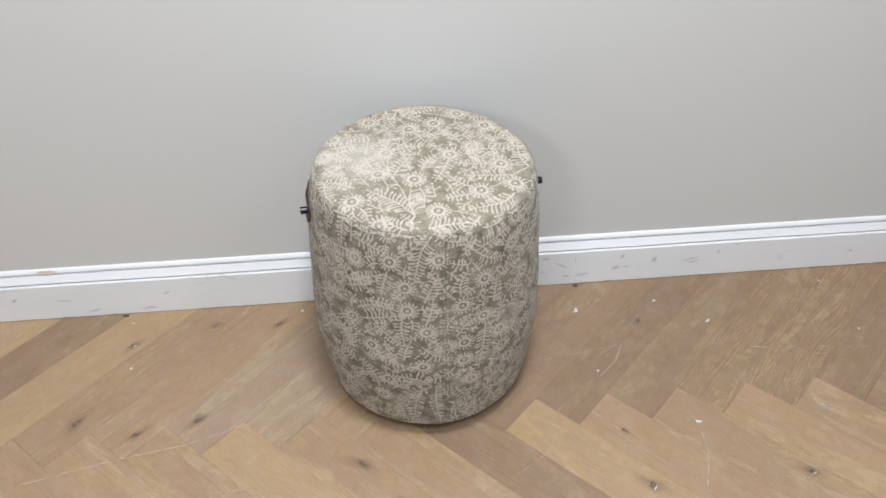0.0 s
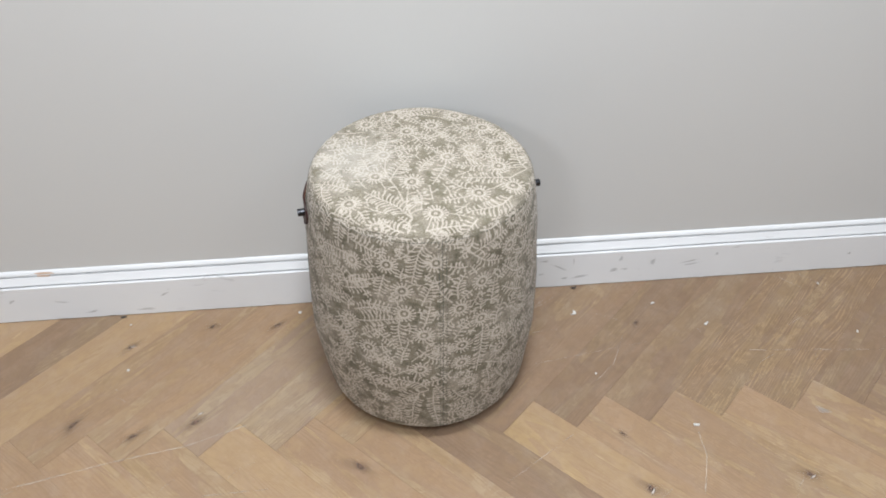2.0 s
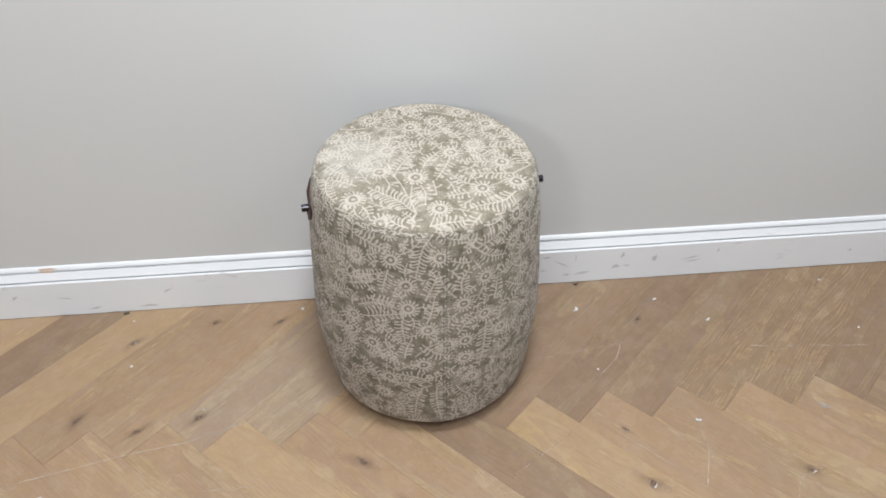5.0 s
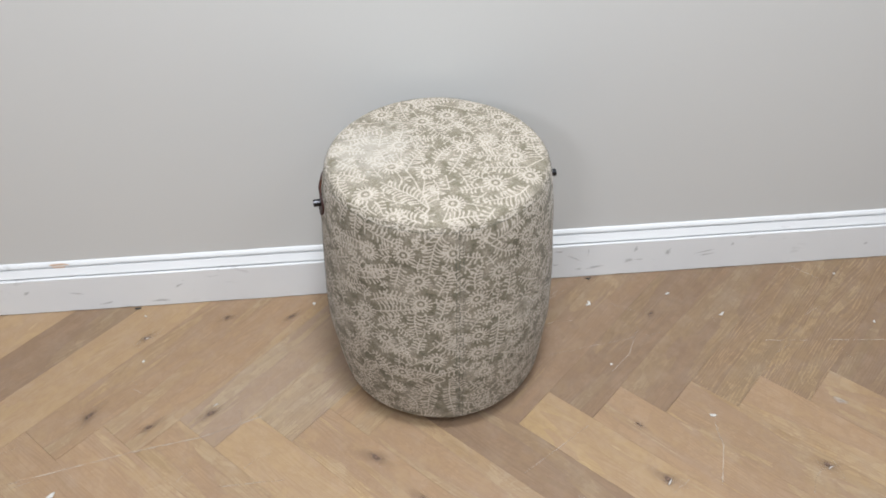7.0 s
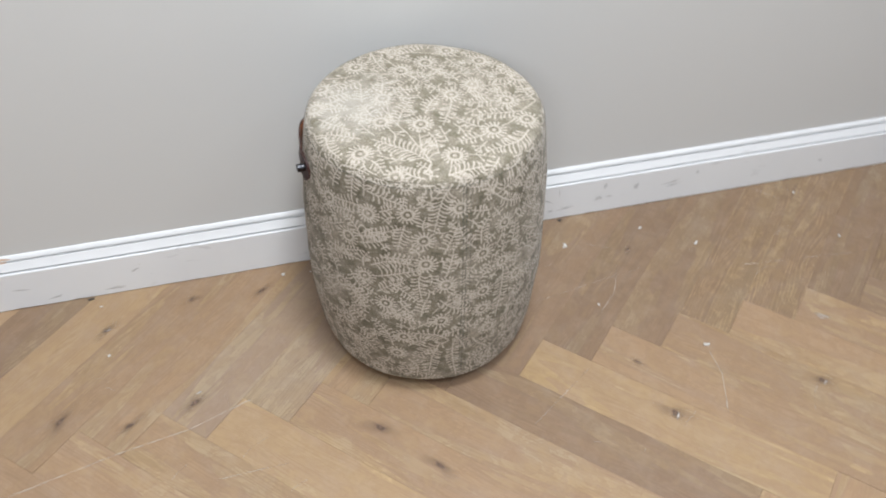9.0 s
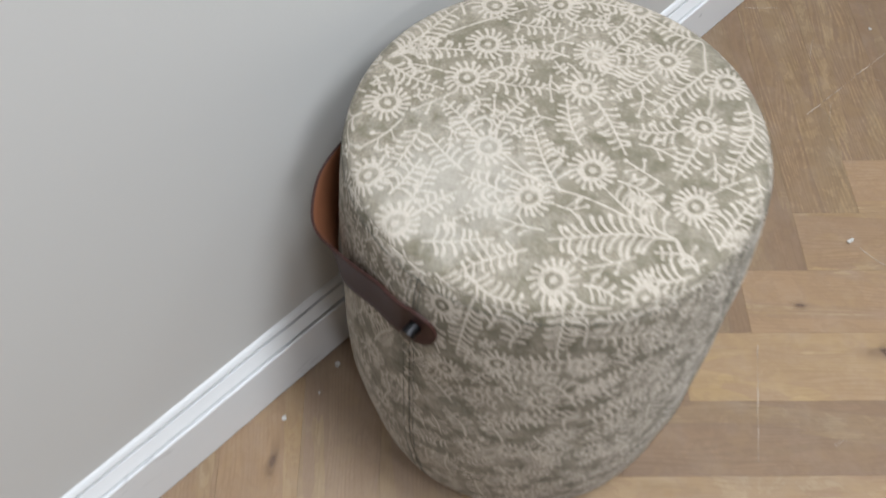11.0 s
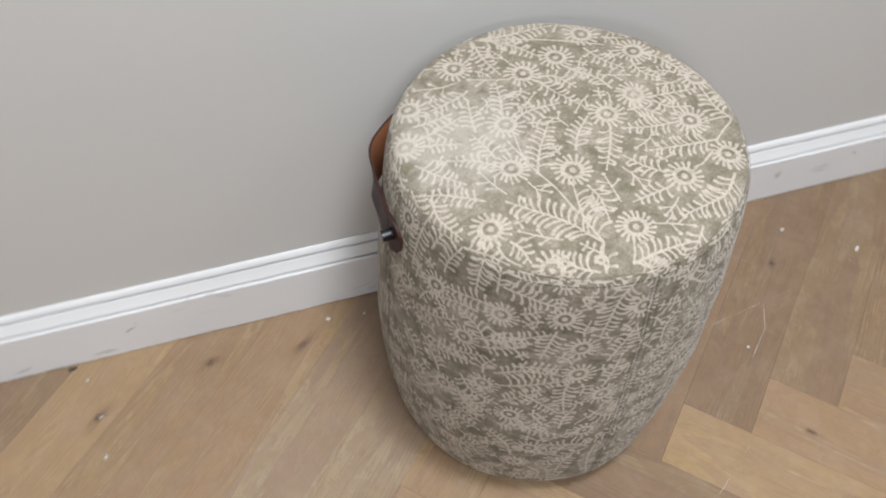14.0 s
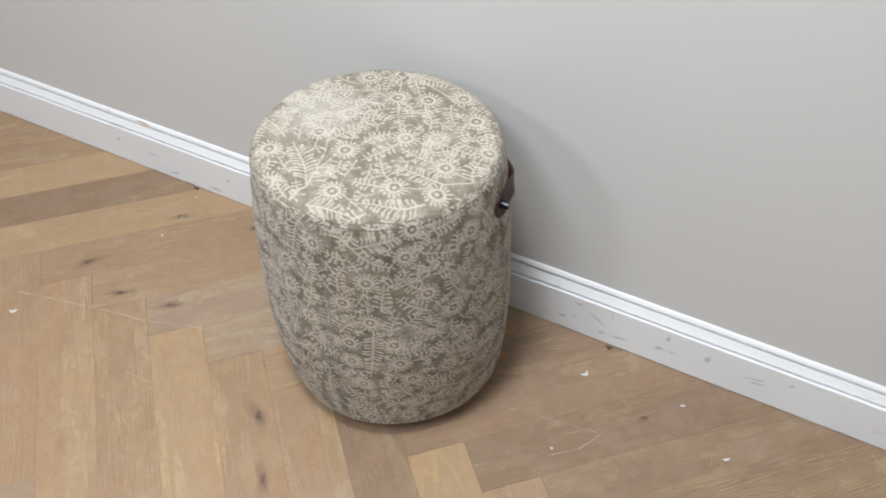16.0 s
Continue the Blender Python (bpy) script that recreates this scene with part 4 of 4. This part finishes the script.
# ---- debris on the floor ----
flake((0.318, 0.147), (0.0085, 0.0028), 60, 1, bent=0.7)
flake((0.562, 0.097), (0.0050, 0.0032), 20, 2)
flake((0.475, 0.161), (0.0055, 0.0026), 35, 3)
flake((0.324, -0.005), (0.0032, 0.0022), 0, 4)
flake((0.470, -0.136), (0.0060, 0.0028), -10, 5)
flake((-0.516, 0.082), (0.0030, 0.0026), 0, 6)
flake((-0.528, 0.197), (0.0028, 0.0020), 0, 7)
flake((0.843, 0.050), (0.0032, 0.0024), 40, 8)
flake((0.822, 0.185), (0.0030, 0.0022), 40, 9)
flake((-0.619, -0.188), (0.0075, 0.0042), 35, 10)
flake((-0.121, 0.207), (0.0045, 0.0036), 10, 11)
flake((-0.210, 0.199), (0.0040, 0.0034), 70, 12)
flake((-0.160, 0.195), (0.0020, 0.0018), 70, 13)
flake((0.178, 0.123), (0.0100, 0.0055), 20, 14, CRUMB, "wood_crumb", "small amber brown wood crumb beside the pouf")
flake((0.330, 0.218), (0.0055, 0.0035), 10, 15, SOIL, "dirt_crumb", "small dark crumb of dirt against the skirting")
flake((-0.545, 0.219), (0.0080, 0.0030), 0, 16, SOIL, "dirt_crumb", "small dark crumb of dirt against the skirting")

# ---- marks on floor and skirting ----
for i, (x, y, a, b, turn) in enumerate(((-0.519, 0.140, 0.017, 0.009, 45), (-0.374, 0.178, 0.011, 0.007, 30), (-0.590, -0.034, 0.022, 0.010, 42), (-0.485, -0.068, 0.018, 0.008, 42),
                                        (-0.384, -0.048, 0.020, 0.010, 45), (-0.252, 0.170, 0.016, 0.007, 45), (-0.106, -0.165, 0.020, 0.012, -40), (0.358, -0.252, 0.019, 0.012, -45),
                                        (0.624, -0.251, 0.016, 0.008, -20), (0.340, -0.141, 0.010, 0.005, -45), (0.429, 0.112, 0.009, 0.005, 45), (-0.032, -0.254, 0.020, 0.010, -45))):
    blot("knot", (x, y), (a * 0.85, b * 0.85), turn, KNOT, floor, seed=30 + i)
    blot("heart_stain", (x, y), (a * 2.6, b * 2.2), turn, STAIN, floor, seed=60 + i, lift=0.0003)
for i, (x, y, a, b, turn) in enumerate(((0.360, -0.258, 0.012, 0.0034, 60), (0.627, -0.256, 0.009, 0.0030, 25), (-0.516, 0.139, 0.009, 0.0025, 5), (-0.376, -0.030, 0.010, 0.0025, 30))):
    blot("knot_heart", (x, y), (a, b), turn, HEART, floor, seed=50 + i, lift=0.0009)
blot("smear", (0.700, -0.125), (0.022, 0.011), -20, SMEAR, floor, seed=58, lift=0.0007)
for i, (x, z, a, b, turn) in enumerate(((0.268, 0.071, 0.009, 0.004, 0), (0.263, 0.037, 0.008, 0.003, 0), (0.299, 0.052, 0.022, 0.003, -28), (0.342, 0.025, 0.024, 0.004, 6), (0.311, 0.023, 0.009, 0.004, 20),
                                        (0.409, 0.037, 0.014, 0.006, 12), (0.430, 0.038, 0.010, 0.003, 0), (0.486, 0.052, 0.006, 0.013, 0), (0.562, 0.048, 0.022, 0.003, 14), (0.566, 0.040, 0.018, 0.003, 12),
                                        (0.614, 0.063, 0.004, 0.006, 0), (0.326, 0.066, 0.0015, 0.012, 0), (0.893, 0.041, 0.005, 0.005, 0), (0.420, 0.066, 0.005, 0.010, 0), (0.240, 0.030, 0.012, 0.005, 0),
                                        (-0.739, 0.054, 0.011, 0.004, 30), (-0.650, 0.046, 0.022, 0.002, -8), (-0.500, 0.014, 0.020, 0.005, 0), (-0.600, 0.016, 0.014, 0.004, 10), (-0.460, 0.050, 0.010, 0.004, 30))):
    blot("rub_mark", (x, z), (a * 1.25, b * 1.25), turn, RUB, board, True, 90 + i)
chip = blot("paint_chip", (-0.668, 0.1066), (0.0190, 0.0050), 0, FILLER, board, True, 140)
chip.location.y = 0.0132
scratch(((-0.80, -0.178), (-0.684, -0.158), (-0.501, -0.115), (-0.398, -0.098), (-0.297, -0.063)), 0.0013, floor, 1)
scratch(((-0.361, -0.197), (-0.254, -0.194)), 0.0010, floor, 2)
scratch(((0.396, 0.082), (0.362, 0.014), (0.322, -0.022)), 0.0008, floor, 3, FAINT)
scratch(((0.218, 0.028), (0.439, 0.063)), 0.0006, floor, 4, FAINT)
scratch(((0.622, 0.024), (0.874, 0.002)), 0.0009, floor, 5, FAINT)
scratch(((0.469, -0.150), (0.468, -0.197), (0.442, -0.271)), 0.0012, floor, 6, FAINT)
scratch(((0.256, -0.135), (0.131, -0.219)), 0.0009, floor, 7, FAINT)

rnd = random.Random(77)
for i in range(26):
    # short faint scuffs, most of them where people walk in front of the pouf
    x, y = (rnd.uniform(0.22, 0.95), rnd.uniform(-0.32, 0.19)) if i % 3 else (rnd.uniform(-0.8, -0.2), rnd.uniform(-0.32, 0.15))
    a, d = rnd.uniform(0, 3.14), rnd.uniform(0.012, 0.06)
    bend = rnd.uniform(-0.5, 0.5)
    mid = (x + d * 0.5 * math.cos(a), y + d * 0.5 * math.sin(a))
    scratch(((x, y), mid, (mid[0] + d * 0.5 * math.cos(a + bend), mid[1] + d * 0.5 * math.sin(a + bend))), rnd.uniform(0.0004, 0.0008), floor, 200 + i, FAINT)

# ---- herringbone boards ----
W, L = 0.0901, 0.5000
U, V = Vector((1, 1, 0)) / math.sqrt(2), Vector((1, -1, 0)) / math.sqrt(2)
TIP = Vector((0.3285, -0.0565, 0))


def clip(poly, axis, limit, keep_less):
    out = []
    for a, b in zip(poly, poly[1:] + poly[:1]):
        ia = (a[axis] <= limit) == keep_less
        ib = (b[axis] <= limit) == keep_less
        if ia:
            out.append(a)
        if ia != ib:
            out.append(a.lerp(b, (limit - a[axis]) / (b[axis] - a[axis])))
    return out


def board_mesh(outline, material):
    """A board with a small bevel all round; the outline is in the board's own plane."""
    n = len(outline)
    mid = sum(outline, Vector()) / n
    ring = lambda d, z: [p + (mid - p).normalized() * d * 1.4 + Vector((0, 0, z)) for p in outline]
    verts = ring(0.0001, -0.013) + ring(0.0001, -0.0005) + ring(0.0005, 0.0)
    faces = [tuple(range(2 * n, 3 * n))]
    for r in (0, n):
        for k in range(n):
            j = (k + 1) % n
            faces.append((r + k, r + j, r + n + j, r + n + k))
    me = bpy.data.meshes.new("floor_board")
    me.from_pydata([tuple(v) for v in verts], [], faces)
    me.materials.append(material)
    return me


full = [Vector((0, 0, 0)), Vector((L, 0, 0)), Vector((L, W, 0)), Vector((0, W, 0))]
shared = {tone: board_mesh(full, OAK[tone]) for tone in OAK}
TONES = {(0, k, "rise"): tone for k, tone in zip(range(-11, 5), ("pale", "brown", "pale", "tan", "tan", "grey", "grey", "tan", "brown", "brown", "brown", "brown", "ringed", "ringed", "brown", "ringed"))}
TONES.update({(0, k, "fall"): tone for k, tone in zip(range(-9, 4), ("tan", "tan", "tan", "pale", "tan", "tan", "brown", "pale", "tan", "tan", "tan", "tan", "brown"))})
rnd = random.Random(21)
for row in range(-7, 3):
    for k in range(-28, 24):
        tip = TIP + Vector((W * math.sqrt(2) * k, L * math.sqrt(2) * row, 0))
        for kind in ("rise", "fall"):
            # local x runs along the board
            if kind == "rise":
                origin, ang = tip + V * W, 45.0
            else:
                origin, ang = tip + V * W, -45.0
            m = Matrix.Translation(origin) @ Matrix.Rotation(radians(ang), 4, "Z")
            corners = [m @ p for p in full]
            inner = corners
            for axis, limit, less in ((0, X1, True), (0, X0, False), (1, 0.2405, True), (1, Y0, False)):
                inner = clip(inner, axis, limit, less) if inner else inner
            tone = TONES.get((row, k, kind)) or rnd.choices(("tan", "pale", "brown", "grey"), (5, 3, 3, 2))[0]
            if len(inner) < 3:
                continue
            whole = all((a - b).length < 1e-6 for a, b in zip(inner, corners)) and len(inner) == 4
            if whole:
                me = shared[tone]
            else:
                back = m.inverted()
                area = sum(a.x * b.y - a.y * b.x for a, b in zip(inner, inner[1:] + inner[:1])) / 2
                if area < 0.0004:
                    continue
                me = board_mesh([back @ p for p in inner], OAK[tone])
            ob = new("floor_board", me)
            ob.matrix_world = m
            ob.parent = floor
